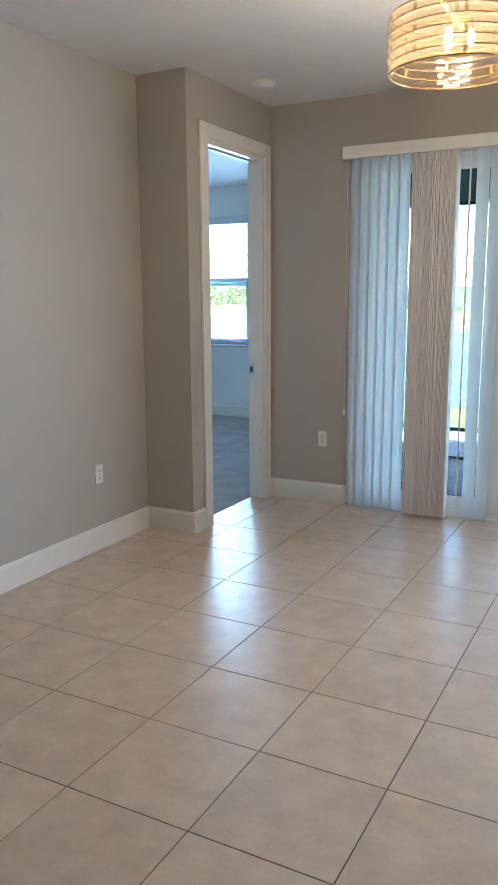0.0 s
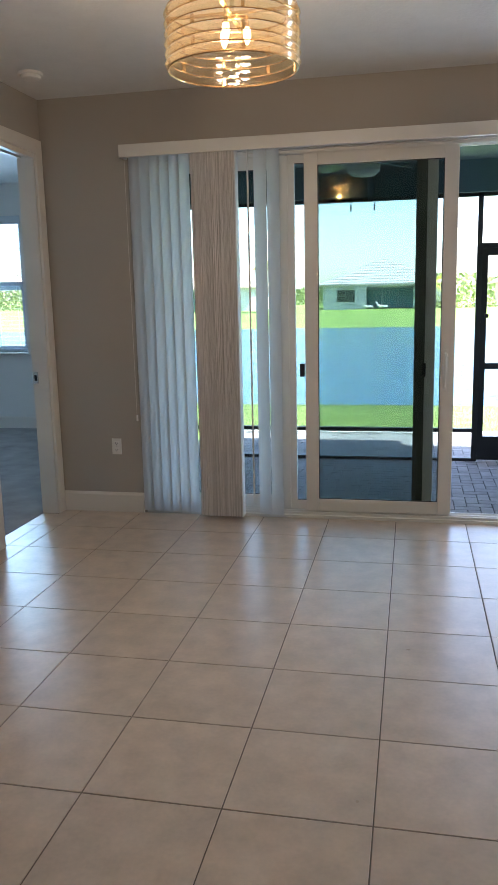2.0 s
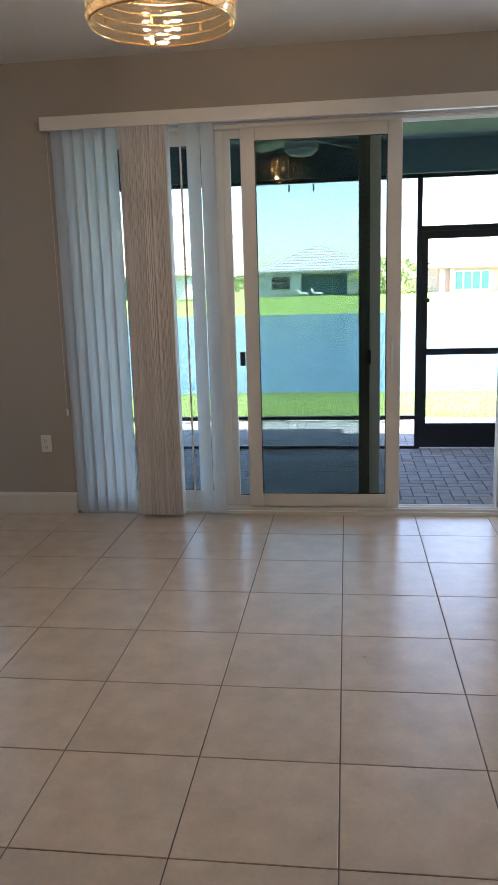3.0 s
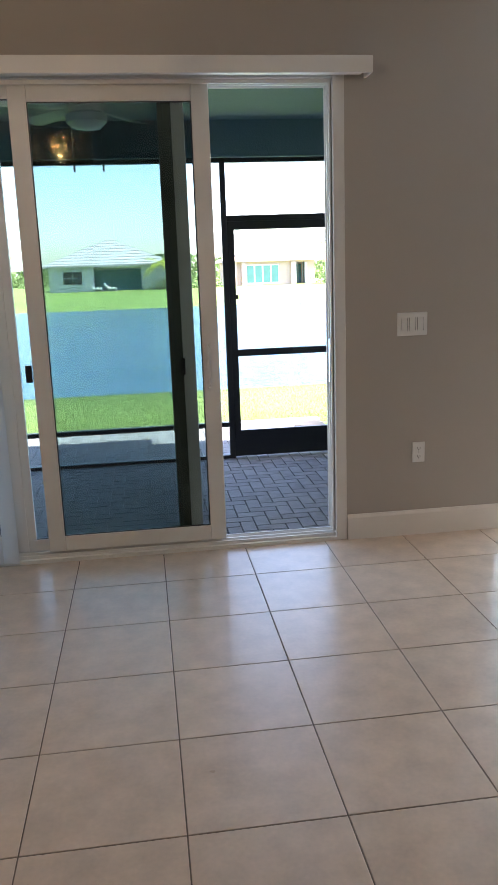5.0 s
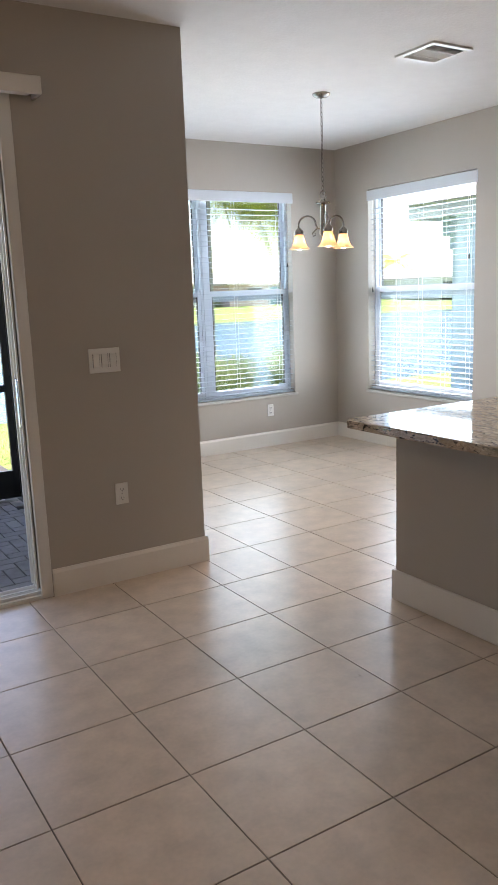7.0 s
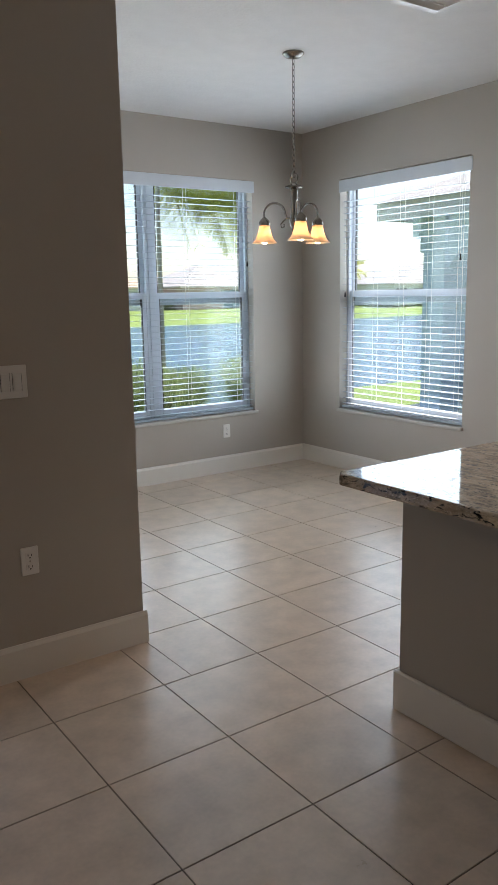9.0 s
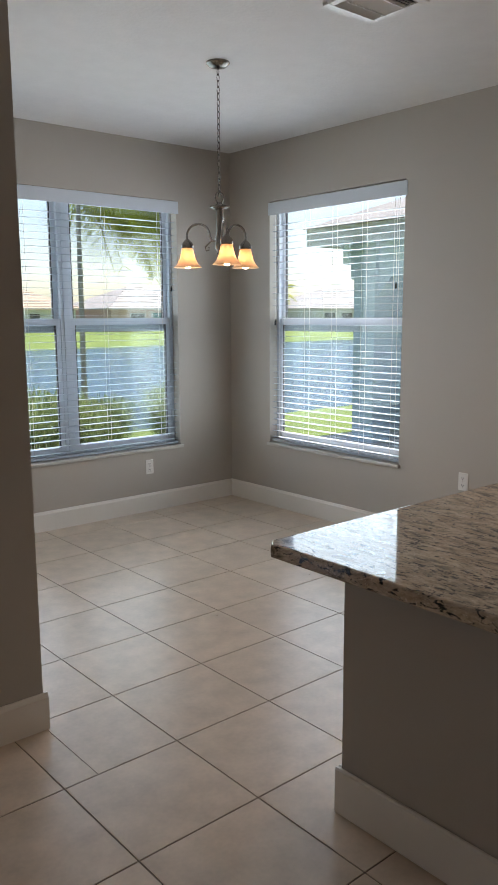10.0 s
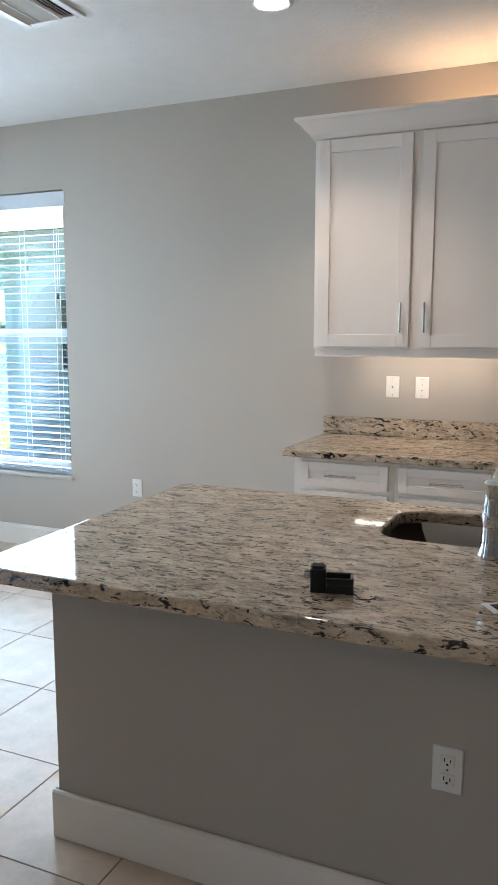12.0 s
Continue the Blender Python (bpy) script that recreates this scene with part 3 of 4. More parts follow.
faucet = thing("kitchen_faucet", "polished chrome kitchen faucet on the worktop", "faucet")
part("base", closed_lathe([(0.032, 0.938), (0.033, 0.945), (0.028, 0.955), (0.024, 0.985), (0.023, 1.02)], 24, FX, FY), CHROME, faucet, smooth=True)
part("body", closed_lathe([(0.0235, 1.021), (0.025, 1.03), (0.024, 1.06), (0.019, 1.09), (0.022, 1.12), (0.026, 1.135), (0.02, 1.145)], 24, FX, FY), CHROME, faucet, smooth=True)
part("spout", tube([(FX, FY, 1.10), (FX + 0.03, FY - 0.005, 1.135), (FX + 0.08, FY - 0.01, 1.15), (FX + 0.15, FY - 0.02, 1.14), (FX + 0.2, FY - 0.03, 1.10)], [0.019, 0.018, 0.017, 0.017, 0.019], 14), CHROME, faucet, smooth=True)
part("lever", tube([(FX, FY - 0.01, 1.13), (FX - 0.012, FY - 0.04, 1.15), (FX - 0.02, FY - 0.1, 1.165)], [0.012, 0.009, 0.006], 10), CHROME, faucet, smooth=True)

# charger and card left on the worktop
CZ = 0.9385
charger = thing("charger", "small black charger block lying on granite", "charger")
ch = pose(2.322, 0.715, CZ, 0, 0, 18)
for nm, rows, mt in (("block", ((-0.022, 0.022, 0.012, 0.048, 0, 0.055), (-0.018, 0.012, 0.018, 0.044, 0.055, 0.062)), DARK), ("tray", ((-0.026, 0.026, -0.05, 0.012, 0, 0.020), (-0.026, -0.020, -0.05, 0.012, 0.020, 0.036), (0.020, 0.026, -0.05, 0.012, 0.020, 0.036), (-0.02, 0.02, -0.05, -0.044, 0.02, 0.036)), DARKALU), ("prong", ((-0.012, -0.009, 0.048, 0.062, 0.03, 0.045), (0.008, 0.011, 0.048, 0.062, 0.03, 0.045)), STEEL)):
    bm = boxes(*rows, bevel=0.002)
    bmesh.ops.transform(bm, matrix=ch, verts=bm.verts)
    part(nm, bm, mt, charger)
part("cable", tube([(2.300, 0.675, CZ + 0.002), (2.308, 0.655, CZ + 0.004), (2.285, 0.637, CZ + 0.002), (2.290, 0.617, CZ + 0.002), (2.31, 0.607, CZ + 0.002)], 0.0015, 6), DARK, charger)
card = thing("paper_card", "small cream printed card lying on granite", "card")
bm = boxes((-0.03, 0.03, -0.045, 0.045, 0, 0.0012))
bmesh.ops.transform(bm, matrix=pose(2.37, 0.335, CZ, 0, 0, 35), verts=bm.verts)
part("sheet", bm, PLASTIC, card)
bm = boxes((-0.018, 0.018, -0.03, 0.03, 0.0013, 0.0018))
bmesh.ops.transform(bm, matrix=pose(2.37, 0.335, CZ, 0, 0, 35), verts=bm.verts)
part("print", bm, NICKEL, card)


def shaker(x, y0, y1, z0, z1, parent, name, handle, rail=0.062):
    """A recessed-panel front on the plane x facing -x; handle: (y, z, length, upright)."""
    d = part(name, boxes((x - 0.02, x, y0, y0 + rail, z0, z1), (x - 0.02, x, y1 - rail, y1, z0, z1), (x - 0.02, x, y0 + rail, y1 - rail, z0, z0 + rail), (x - 0.02, x, y0 + rail, y1 - rail, z1 - rail, z1), bevel=0.0015), CABINET, parent)
    part("panel", boxes((x - 0.011, x - 0.001, y0 + rail - 0.004, y1 - rail + 0.004, z0 + rail - 0.004, z1 - rail + 0.004)), CABINET, d)
    hy, hz, ln, up = handle
    o = Vector((0, 0, 1)) if up else Vector((0, 1, 0))
    c = Vector((x - 0.05, hy, hz))
    bm = tube([c - o * ln / 2, c + o * ln / 2], 0.0058, 10)
    for s in (-0.36, 0.36):
        e = c + o * ln * s
        tube([e, e + Vector((0.031, 0, 0))], 0.0045, 8, bm)
    part("handle", bm, STEEL, d, "brushed steel bar handle", True)
    return d


upper = thing("wall_cabinet", "white shaker wall cabinet with crown moulding", "wall cabinet")
part("body", boxes((4.66, 4.983, 0.457, 1.576, 1.427, 2.506), bevel=0.0015), CABINET, upper)
part("light_rail", boxes((4.665, 4.685, 0.457, 1.571, 1.388, 1.427), (4.685, 4.983, 1.551, 1.571, 1.388, 1.427), bevel=0.002), CABINET, upper)
shaker(4.66, 1.064, 1.551, 1.441, 2.487, upper, "door", (1.101, 1.589, 0.15, True))
shaker(4.66, 0.505, 1.013, 1.441, 2.487, upper, "door", (0.981, 1.589, 0.15, True))
crown = bmesh.new()
prof = [(0.0, 2.496), (0.010, 2.499), (0.022, 2.518), (0.066, 2.566), (0.078, 2.578), (0.088, 2.582), (0.090, 2.598), (0.0, 2.598)]
corner = [(4.66, 0.457), (4.66, 1.576), (4.983, 1.576)]
rings = []
for i, (x, y) in enumerate(corner):
    rings.append([crown.verts.new((x - (d if i < 2 else 0), y + (d if i > 0 else 0), z)) for d, z in prof])
for a, b in zip(rings, rings[1:]):
    for k in range(len(prof)):
        crown.faces.new((a[k], a[(k + 1) % len(prof)], b[(k + 1) % len(prof)], b[k]))
crown.faces.new(rings[0])
crown.faces.new(rings[-1][::-1])
bmesh.ops.recalc_face_normals(crown, faces=crown.faces)
part("crown_moulding", crown, CABINET, upper)
part("strip_light", boxes((4.76, 4.80, 0.62, 1.36, 1.407, 1.426), bevel=0.002), STRIPLED, upper, "warm under-cabinet strip light")
part("strip_light", boxes((4.80, 4.84, 0.47, 1.08, 2.507, 2.524), bevel=0.002), TOPLED, upper, "warm strip light on top of the cabinet")

base_y = [(1.047, 1.562), (0.53, 1.046), (-0.02, 0.529)]
for y0, y1 in base_y:
    bc = thing("base_cabinet", "white shaker base cabinet with a top drawer", "base cabinet", "base cabinets under the wall counter")
    part("body", boxes((4.345, 4.983, y0, y1, 0.10, 0.89)), CABINET, bc)
    part("toe_kick", boxes((4.415, 4.983, y0, y1, 0, 0.10)), CABINET, bc)
    m = (y0 + y1) / 2
    shaker(4.345, y0 + 0.026, y1 - (0.043 if y1 > 1.5 else 0.026), 0.748, 0.872, bc, "drawer_front", (m, 0.81, 0.16, False), 0.04)
    shaker(4.345, y0 + 0.026, y1 - (0.043 if y1 > 1.5 else 0.026), 0.12, 0.725, bc, "door", (y0 + 0.06, 0.62, 0.15, True))
solid("wall_worktop", slab([(4.305, 1.613), (4.983, 1.613), (4.983, -0.02), (4.305, -0.02)], [], 0.892, 0.932, 0.010), GRANITE, "polished granite worktop along the kitchen wall", "worktop")
solid("backsplash", boxes((4.960, 4.984, -0.02, 1.613, 0.9325, 1.034), bevel=0.002), GRANITE, "low granite upstand against the wall", "backsplash")


# ---- plates on the walls: built facing -y, then turned ----
def outlet(m, label="white duplex wall outlet", gang=False):
    o = thing("wall_outlet", label, "outlet", "wall outlets")
    part("plate", boxes((-0.036, 0.036, -0.006, 0, -0.058, 0.058), bevel=0.0025), PLASTIC, o)
    for z in (-0.0265, 0.0205):
        f = part("receptacle", boxes((-0.017, 0.017, -0.0085, -0.006, z - 0.011, z + 0.017), bevel=0.001), PLASTIC, o)
        part("slot", boxes((-0.0085, -0.006, -0.0092, -0.0085, z, z + 0.010)), DARK, f)
        part("slot", boxes((0.006, 0.0085, -0.0092, -0.0085, z, z + 0.008)), DARK, f)
        part("slot", boxes((-0.0025, 0.0025, -0.0092, -0.0085, z - 0.008, z - 0.003)), DARK, f)
    part("screw", closed_lathe([(0.003, 0), (0.003, 0.0012), (0.0, 0.0014)], 8), STEEL, o).matrix_basis = pose(0, -0.006, 0, 90)
    o.matrix_basis = m
    return o


outlet(pose(-1.99, NY, 0.485))
outlet(pose(1.462, NY, 0.485))
outlet(pose(4.13, NNY, 0.36))
outlet(pose(EX, 2.905, 0.492, 0, 0, -90))
outlet(pose(-2.79, 1.052, 0.47, 0, 0, 90))
outlet(pose(2.435, 0.455, 0.498, 0, 0, -90), "white duplex outlet on the island wall")
switch = thing("light_switch", "white three-gang rocker light switch plate", "switch")
part("plate", boxes((-0.085, 0.085, -0.006, 0, -0.063, 0.063), bevel=0.0025), PLASTIC, switch)
for x in (-0.046, 0, 0.046):
    r = part("rocker", boxes((x - 0.0165, x + 0.0165, -0.011, -0.006, -0.033, 0.033), bevel=0.002), PLASTIC, switch)
    part("gap", boxes((x - 0.0185, x - 0.0167, -0.0066, -0.0058, -0.035, 0.035), (x + 0.0167, x + 0.0185, -0.0066, -0.0058, -0.035, 0.035)), NICKEL, r)
switch.matrix_basis = pose(1.417, NY, 1.204)
for y, z in ((1.216, (0.0,)), (1.051, (0.016, -0.016))):
    jack = thing("wall_jack", "white wall plate with small dark sockets", "wall plate", "wall plates over the counter")
    part("plate", boxes((-0.037, 0.037, -0.006, 0, -0.059, 0.059), bevel=0.0025), PLASTIC, jack)
    for zz in z:
        part("socket", closed_lathe([(0.0042 if len(z) < 2 else 0.0026, 0), (0.0042 if len(z) < 2 else 0.0026, 0.003), (0.0, 0.004)], 10), DARK, jack).matrix_basis = pose(0, -0.006, zz, 90)
    for zz in (0.045, -0.045):
        part("screw", closed_lathe([(0.003, 0), (0.003, 0.0012), (0.0, 0.0014)], 8), STEEL, jack).matrix_basis = pose(0, -0.006, zz, 90)
    jack.matrix_basis = pose(EX, y, 1.211, 0, 0, -90)

# ---- ceiling fittings ----
smoke = thing("smoke_detector", "round white smoke detector on the ceiling", "smoke detector")
part("base", closed_lathe([(0.072, CEIL_Z), (0.072, 2.8550), (0.06, 2.8530)], 28, -2.17, 2.09), PLASTIC, smoke, smooth=True)
part("cover", closed_lathe([(0.06, 2.8530), (0.058, 2.8370), (0.04, 2.8280), (0.0, 2.8270)], 28, -2.17, 2.09), PLASTIC, smoke, smooth=True)
can = thing("recessed_light", "round recessed ceiling light switched on", "ceiling light")
part("trim_ring", closed_lathe([(0.092, CEIL_Z), (0.092, 2.8660), (0.078, 2.8610), (0.070, 2.8650), (0.070, CEIL_Z)], 32, 3.86, 1.50), PLASTIC, can, smooth=True)
part("diffuser", closed_lathe([(0.070, 2.8660), (0.035, 2.8640), (0.001, 2.8630)], 32, 3.86, 1.50), CANLED, can, "glowing white diffuser", True)
lamp("can_light", "SPOT", pose(3.86, 1.50, 2.855), 10, (1.0, 0.82, 0.64), 0.06, spot=120)
vent = thing("ceiling_vent", "white square louvred ceiling vent", "vent")
VX, VY = 3.495, 2.435
part("frame", boxes((VX - 0.16, VX + 0.16, VY - 0.16, VY - 0.125, 2.8580, CEIL_Z), (VX - 0.16, VX + 0.16, VY + 0.125, VY + 0.16, 2.8580, CEIL_Z), (VX - 0.16, VX - 0.125, VY - 0.125, VY + 0.125, 2.8580, CEIL_Z), (VX + 0.125, VX + 0.16, VY - 0.125, VY + 0.125, 2.8580, CEIL_Z), bevel=0.002), PLASTIC, vent)
part("backing", boxes((VX - 0.125, VX + 0.125, VY - 0.125, VY + 0.125, 2.8685, 2.8698)), DARK, vent)
for sgn in (-1, 1):
    for q in (0.070, 0.088, 0.106):
        b = part("side_blade", boxes((-0.122, 0.122, -0.0085, 0.0085, -0.0008, 0.0008)), PLASTIC, vent)
        b.matrix_basis = pose(VX, VY + sgn * q, 2.8600, -48 * sgn, 0, 0)
part("divider", boxes((VX - 0.124, VX + 0.124, VY - 0.058, VY - 0.055, 2.853, 2.868), (VX - 0.124, VX + 0.124, VY + 0.055, VY + 0.058, 2.853, 2.868)), PLASTIC, vent)
for k in range(10):
    s = part("slat", boxes((-0.009, 0.009, -0.054, 0.054, -0.0008, 0.0008)), PLASTIC, vent)
    s.matrix_basis = pose(VX - 0.110 + k * 0.0245, VY, 2.8600, 0, 42, 0)

# drum pendant over the dining place
LX, LY, LZ, LH, LR = -0.585, 0.54, 2.367, 0.205, 0.243
RINGGLASS = glazing("ring_glass", (0.97, 0.87, 0.68), rough=0.05, f0=0.18)
rn, rl = RINGGLASS.node_tree.nodes, RINGGLASS.node_tree.links
haze, rmix = rn.new("ShaderNodeBsdfTranslucent"), rn.new("ShaderNodeMixShader")
haze.inputs[0].default_value = (0.95, 0.80, 0.55, 1)
rmix.inputs[0].default_value = 0.028
rl.new(rn["Material Output"].inputs[0].links[0].from_socket, rmix.inputs[1])
rl.new(haze.outputs[0], rmix.inputs[2])
rl.new(rmix.outputs[0], rn["Material Output"].inputs[0])
drum = thing("drum_pendant", "drum pendant of stacked clear glass rings, lit warm", "pendant light")
part("canopy", closed_lathe([(0.065, CEIL_Z), (0.065, 2.855), (0.05, 2.845), (0.0, 2.844)], 28, LX, LY), STEEL, drum, smooth=True)
part("rod", tube([(LX, LY, 2.845), (LX, LY, LZ + 0.18)], 0.008), STEEL, drum, smooth=True)
part("crossbar", boxes((LX - LR, LX + LR, LY - 0.008, LY + 0.008, LZ + LH - 0.012, LZ + LH - 0.004), (LX - 0.008, LX + 0.008, LY - LR, LY + LR, LZ + LH - 0.022, LZ + LH - 0.014)), BRASS, drum)
circle = [(LX + LR * math.cos(2 * math.pi * k / 64), LY + LR * math.sin(2 * math.pi * k / 64)) for k in range(64)]
NB = 6
for k in range(NB + 1):
    z = LZ + LH * k / NB
    part("metal_ring", tube([(x, y, z) for x, y in circle], 0.0022 if 0 < k < NB else 0.0036, 8, closed=True), BRASS, drum, smooth=True)
for k in range(NB):
    z = LZ + LH * (k + 0.5) / NB
    h = LH / NB * 0.44
    g = part("glass_ring", lathe([(LR - 0.004, z - h), (LR + 0.005, z - h * 0.8), (LR + 0.011, z), (LR + 0.005, z + h * 0.8), (LR - 0.004, z + h), (LR - 0.006, z), (LR - 0.004, z - h)], 64, LX, LY), RINGGLASS, drum, "clear bowed glass ring", True)
    g.visible_shadow = False
    for j in range(4):
        a = 2 * math.pi * (j / 4 + (k % 2) / 8 + 0.06)
        part("clip", boxes((-0.006, 0.006, -0.005, 0.004, -h, h), bevel=0.001), BRASS, drum).matrix_basis = pose(LX + (LR - 0.006) * math.cos(a), LY + (LR - 0.006) * math.sin(a), z, 0, 0, math.degrees(a) + 90)
for j in range(3):
    bx, by = LX + 0.055 * math.cos(math.tau / 3 * j + 0.3), LY + 0.055 * math.sin(math.tau / 3 * j + 0.3)
    part("socket_arm", tube([(LX, LY, LZ + 0.182), (bx, by, LZ + 0.182), (bx, by, LZ + 0.148)], 0.009, 10), BRASS, drum, smooth=True)
    part("bulb", closed_lathe([(0.008, LZ + 0.150), (0.012, LZ + 0.140), (0.014, LZ + 0.125), (0.011, LZ + 0.105), (0.004, LZ + 0.090), (0.0, LZ + 0.088)], 16, bx, by), BULB, drum, "glowing clear candle bulb", True)
lamp("drum_light", "POINT", pose(LX, LY, LZ + 0.045), 2.4, (1.0, 0.76, 0.50), 0.018)

# three-arm chandelier of the nook
HX, HY = 3.475, 3.495
chand = thing("chandelier", "brushed nickel three-arm chandelier with amber glass shades", "chandelier")
part("canopy", closed_lathe([(0.062, CEIL_Z), (0.062, 2.863), (0.045, 2.847), (0.015, 2.841), (0.0, 2.84)], 28, HX, HY), NICKEL, chand, smooth=True)
z = 2.84
k = 0
while z > 2.215:
    link = [(0.008 * math.cos(2 * math.pi * i / 12), 0.019 * math.sin(2 * math.pi * i / 12)) for i in range(12)]
    part("chain_link", tube([(HX + (u if k % 2 else 0), HY + (0 if k % 2 else u), z - 0.016 + w) for u, w in link], 0.0022, 6, closed=True), NICKEL, chand, smooth=True)
    z -= 0.031
    k += 1
part("loop", tube([(HX + 0.022 * math.cos(2 * math.pi * i / 18) * 0.78, HY - 0.022 * math.cos(2 * math.pi * i / 18) * 0.62, 2.183 + 0.03 * math.sin(2 * math.pi * i / 18)) for i in range(18)], 0.004, 8, closed=True), NICKEL, chand, smooth=True)
part("cap", closed_lathe([(0.008, 2.158), (0.020, 2.150), (0.052, 2.138), (0.054, 2.130), (0.040, 2.124), (0.020, 2.118)], 28, HX, HY), NICKEL, chand, smooth=True)
part("column", closed_lathe([(0.020, 2.12), (0.019, 1.99), (0.024, 1.975), (0.022, 1.955), (0.028, 1.94), (0.024, 1.915), (0.012, 1.90), (0.016, 1.888), (0.0, 1.872)], 24, HX, HY), NICKEL, chand, smooth=True)
AMBER = translucent("amber_glass", (0.93, 0.72, 0.52), 0.5, 0.35)
for j in range(3):
    a = math.atan2(-0.783, -0.622) + radians(11 + 120 * j)
    ca, sa = math.cos(a), math.sin(a)
    P = lambda r, zz: (HX + r * ca, HY + r * sa, zz)
    arm = part("arm", tube([P(0.018, 1.955), P(0.045, 1.958)] + [P(0.125 - 0.067 * math.cos(math.pi * q / 14), 1.985 + 0.065 * math.sin(math.pi * q / 14)) for q in range(15)] + [P(0.192, 1.965)], 0.0062, 10), NICKEL, chand, smooth=True)
    part("scroll", tube([P(0.045, 1.96), P(0.065, 1.945), P(0.085, 1.925), P(0.08, 1.905), P(0.062, 1.91), P(0.064, 1.925)], 0.004, 8), NICKEL, arm, smooth=True)
    part("socket_cup", closed_lathe([(0.008, 1.972), (0.022, 1.958), (0.033, 1.944), (0.034, 1.925), (0.030, 1.92)], 20, *P(0.19, 0)[:2]), NICKEL, arm, smooth=True)
    sh = lathe([(0.028, 1.935), (0.034, 1.905), (0.043, 1.868), (0.057, 1.838), (0.078, 1.818), (0.075, 1.8175), (0.054, 1.837), (0.040, 1.867), (0.031, 1.905), (0.025, 1.935)], 28, *P(0.19, 0)[:2])
    s = part("shade", sh, AMBER, arm, "frosted amber bell glass shade", True)
    part("bulb", closed_lathe([(0.012, 1.905), (0.024, 1.885), (0.030, 1.858), (0.025, 1.83), (0.012, 1.815), (0.0, 1.811)], 18, *P(0.19, 0)[:2]), BULB2, arm, "glowing frosted bulb", True)

# ---- screened porch ----
PZ = -0.17
solid("porch_ceiling", boxes((-2.43, 1.70, 2.84, 6.05, 2.75, 2.84), (1.70, 5.3, 5.41, 5.75, 2.9, 2.96)), TEAL, "grey-green stucco porch ceiling", "ceiling", "structure")
solid("porch_beam", boxes((-2.43, 1.70, 5.44, 5.64, 2.455, 2.75)), TEAL, "grey-green stucco beam over the screens", "beam", "structure")
screen = thing("porch_screen", "black aluminium screen enclosure of the porch", "screen wall")
for x in (-2.43, 0.690):
    part("post", boxes((x, x + 0.047, 5.505, 5.555, PZ, 2.455), bevel=0.002), DARKALU, screen)
part("top_rail", boxes((-2.38, 1.70, 5.505, 5.555, 2.42, 2.455)), DARKALU, screen)
part("chair_rail", boxes((-2.38, 0.690, 5.505, 5.555, 0.125, 0.165)), DARKALU, screen)
part("bottom_rail", boxes((-2.38, 0.690, 5.505, 5.555, PZ, PZ + 0.03)), DARKALU, screen)
part("door_header", boxes((0.737, 1.70, 5.505, 5.555, 1.936, 1.985)), DARKALU, screen)
part("door_jamb", boxes((0.7365, 0.7425, 5.515, 5.55, PZ, 1.936)), DARKALU, screen)
part("door_jamb", boxes((1.67, 1.70, 5.505, 5.555, PZ, 1.94)), DARKALU, screen)
sdoor = thing("screen_door", "black aluminium screen door with a kick plate, closed", "screen door")
part("stile", boxes((0.742, 0.797, 5.512, 5.548, PZ + 0.015, 1.935), bevel=0.002), DARKALU, sdoor)
part("stile", boxes((1.615, 1.668, 5.512, 5.548, PZ + 0.015, 1.935), bevel=0.002), DARKALU, sdoor)
part("top_rail", boxes((0.795, 1.615, 5.512, 5.548, 1.865, 1.935)), DARKALU, sdoor)
part("middle_rail", boxes((0.795, 1.615, 5.512, 5.548, 0.765, 0.825)), DARKALU, sdoor)
part("kick_plate", boxes((0.795, 1.615, 5.512, 5.548, PZ + 0.015, 0.085)), DARKALU, sdoor)
part("door_closer", tube([(1.3, 5.50, 0.815), (1.62, 5.50, 0.815)], 0.012), DARKALU, sdoor, smooth=True)
part("latch_handle", boxes((0.775, 0.815, 5.49, 5.512, 1.27, 1.31), bevel=0.003), DARKALU, sdoor)

fan = thing("ceiling_fan", "white ceiling fan with a bowl light on the porch", "ceiling fan")
FNX, FNY = -0.318, 4.10
part("rod", tube([(FNX, FNY, 2.75), (FNX, FNY, 2.64)], 0.014), PLASTIC, fan, smooth=True)
part("motor", closed_lathe([(0.05, 2.66), (0.10, 2.645), (0.115, 2.60), (0.10, 2.565), (0.06, 2.555)], 28, FNX, FNY), PLASTIC, fan, smooth=True)
part("bowl", closed_lathe([(0.11, 2.553), (0.135, 2.545), (0.13, 2.50), (0.09, 2.465), (0.0, 2.452)], 28, FNX, FNY), PLASTIC, fan, "white glass bowl", True)
for j in range(5):
    b = bmesh.new()
    vs = [b.verts.new(p) for p in ((0.12, -0.03, 0), (0.2, -0.06, 0), (0.62, -0.075, 0), (0.66, -0.05, 0), (0.66, 0.05, 0), (0.62, 0.075, 0), (0.2, 0.06, 0), (0.12, 0.03, 0))]
    b.faces.new(vs)
    bmesh.ops.solidify(b, geom=b.faces[:], thickness=0.006)
    part("blade", b, PLASTIC, fan).matrix_basis = pose(FNX, FNY, 2.59, 0, 0, 72 * j + 58) @ pose(0, 0, 0, 12, 0, 0)
for dx in (-0.10, 0.09):
    part("pull_chain", tube([(FNX + dx, FNY - 0.03, 2.49), (FNX + dx, FNY - 0.03, 2.24)], 0.002, 5), STEEL, fan)
    part("chain_knob", tube([(FNX + dx, FNY - 0.03, 2.24), (FNX + dx, FNY - 0.03, 2.19)], 0.007, 8), DARK, fan)

# ---- ground, lake and far bank ----
NEAR, FAR = 15.3, 57.0


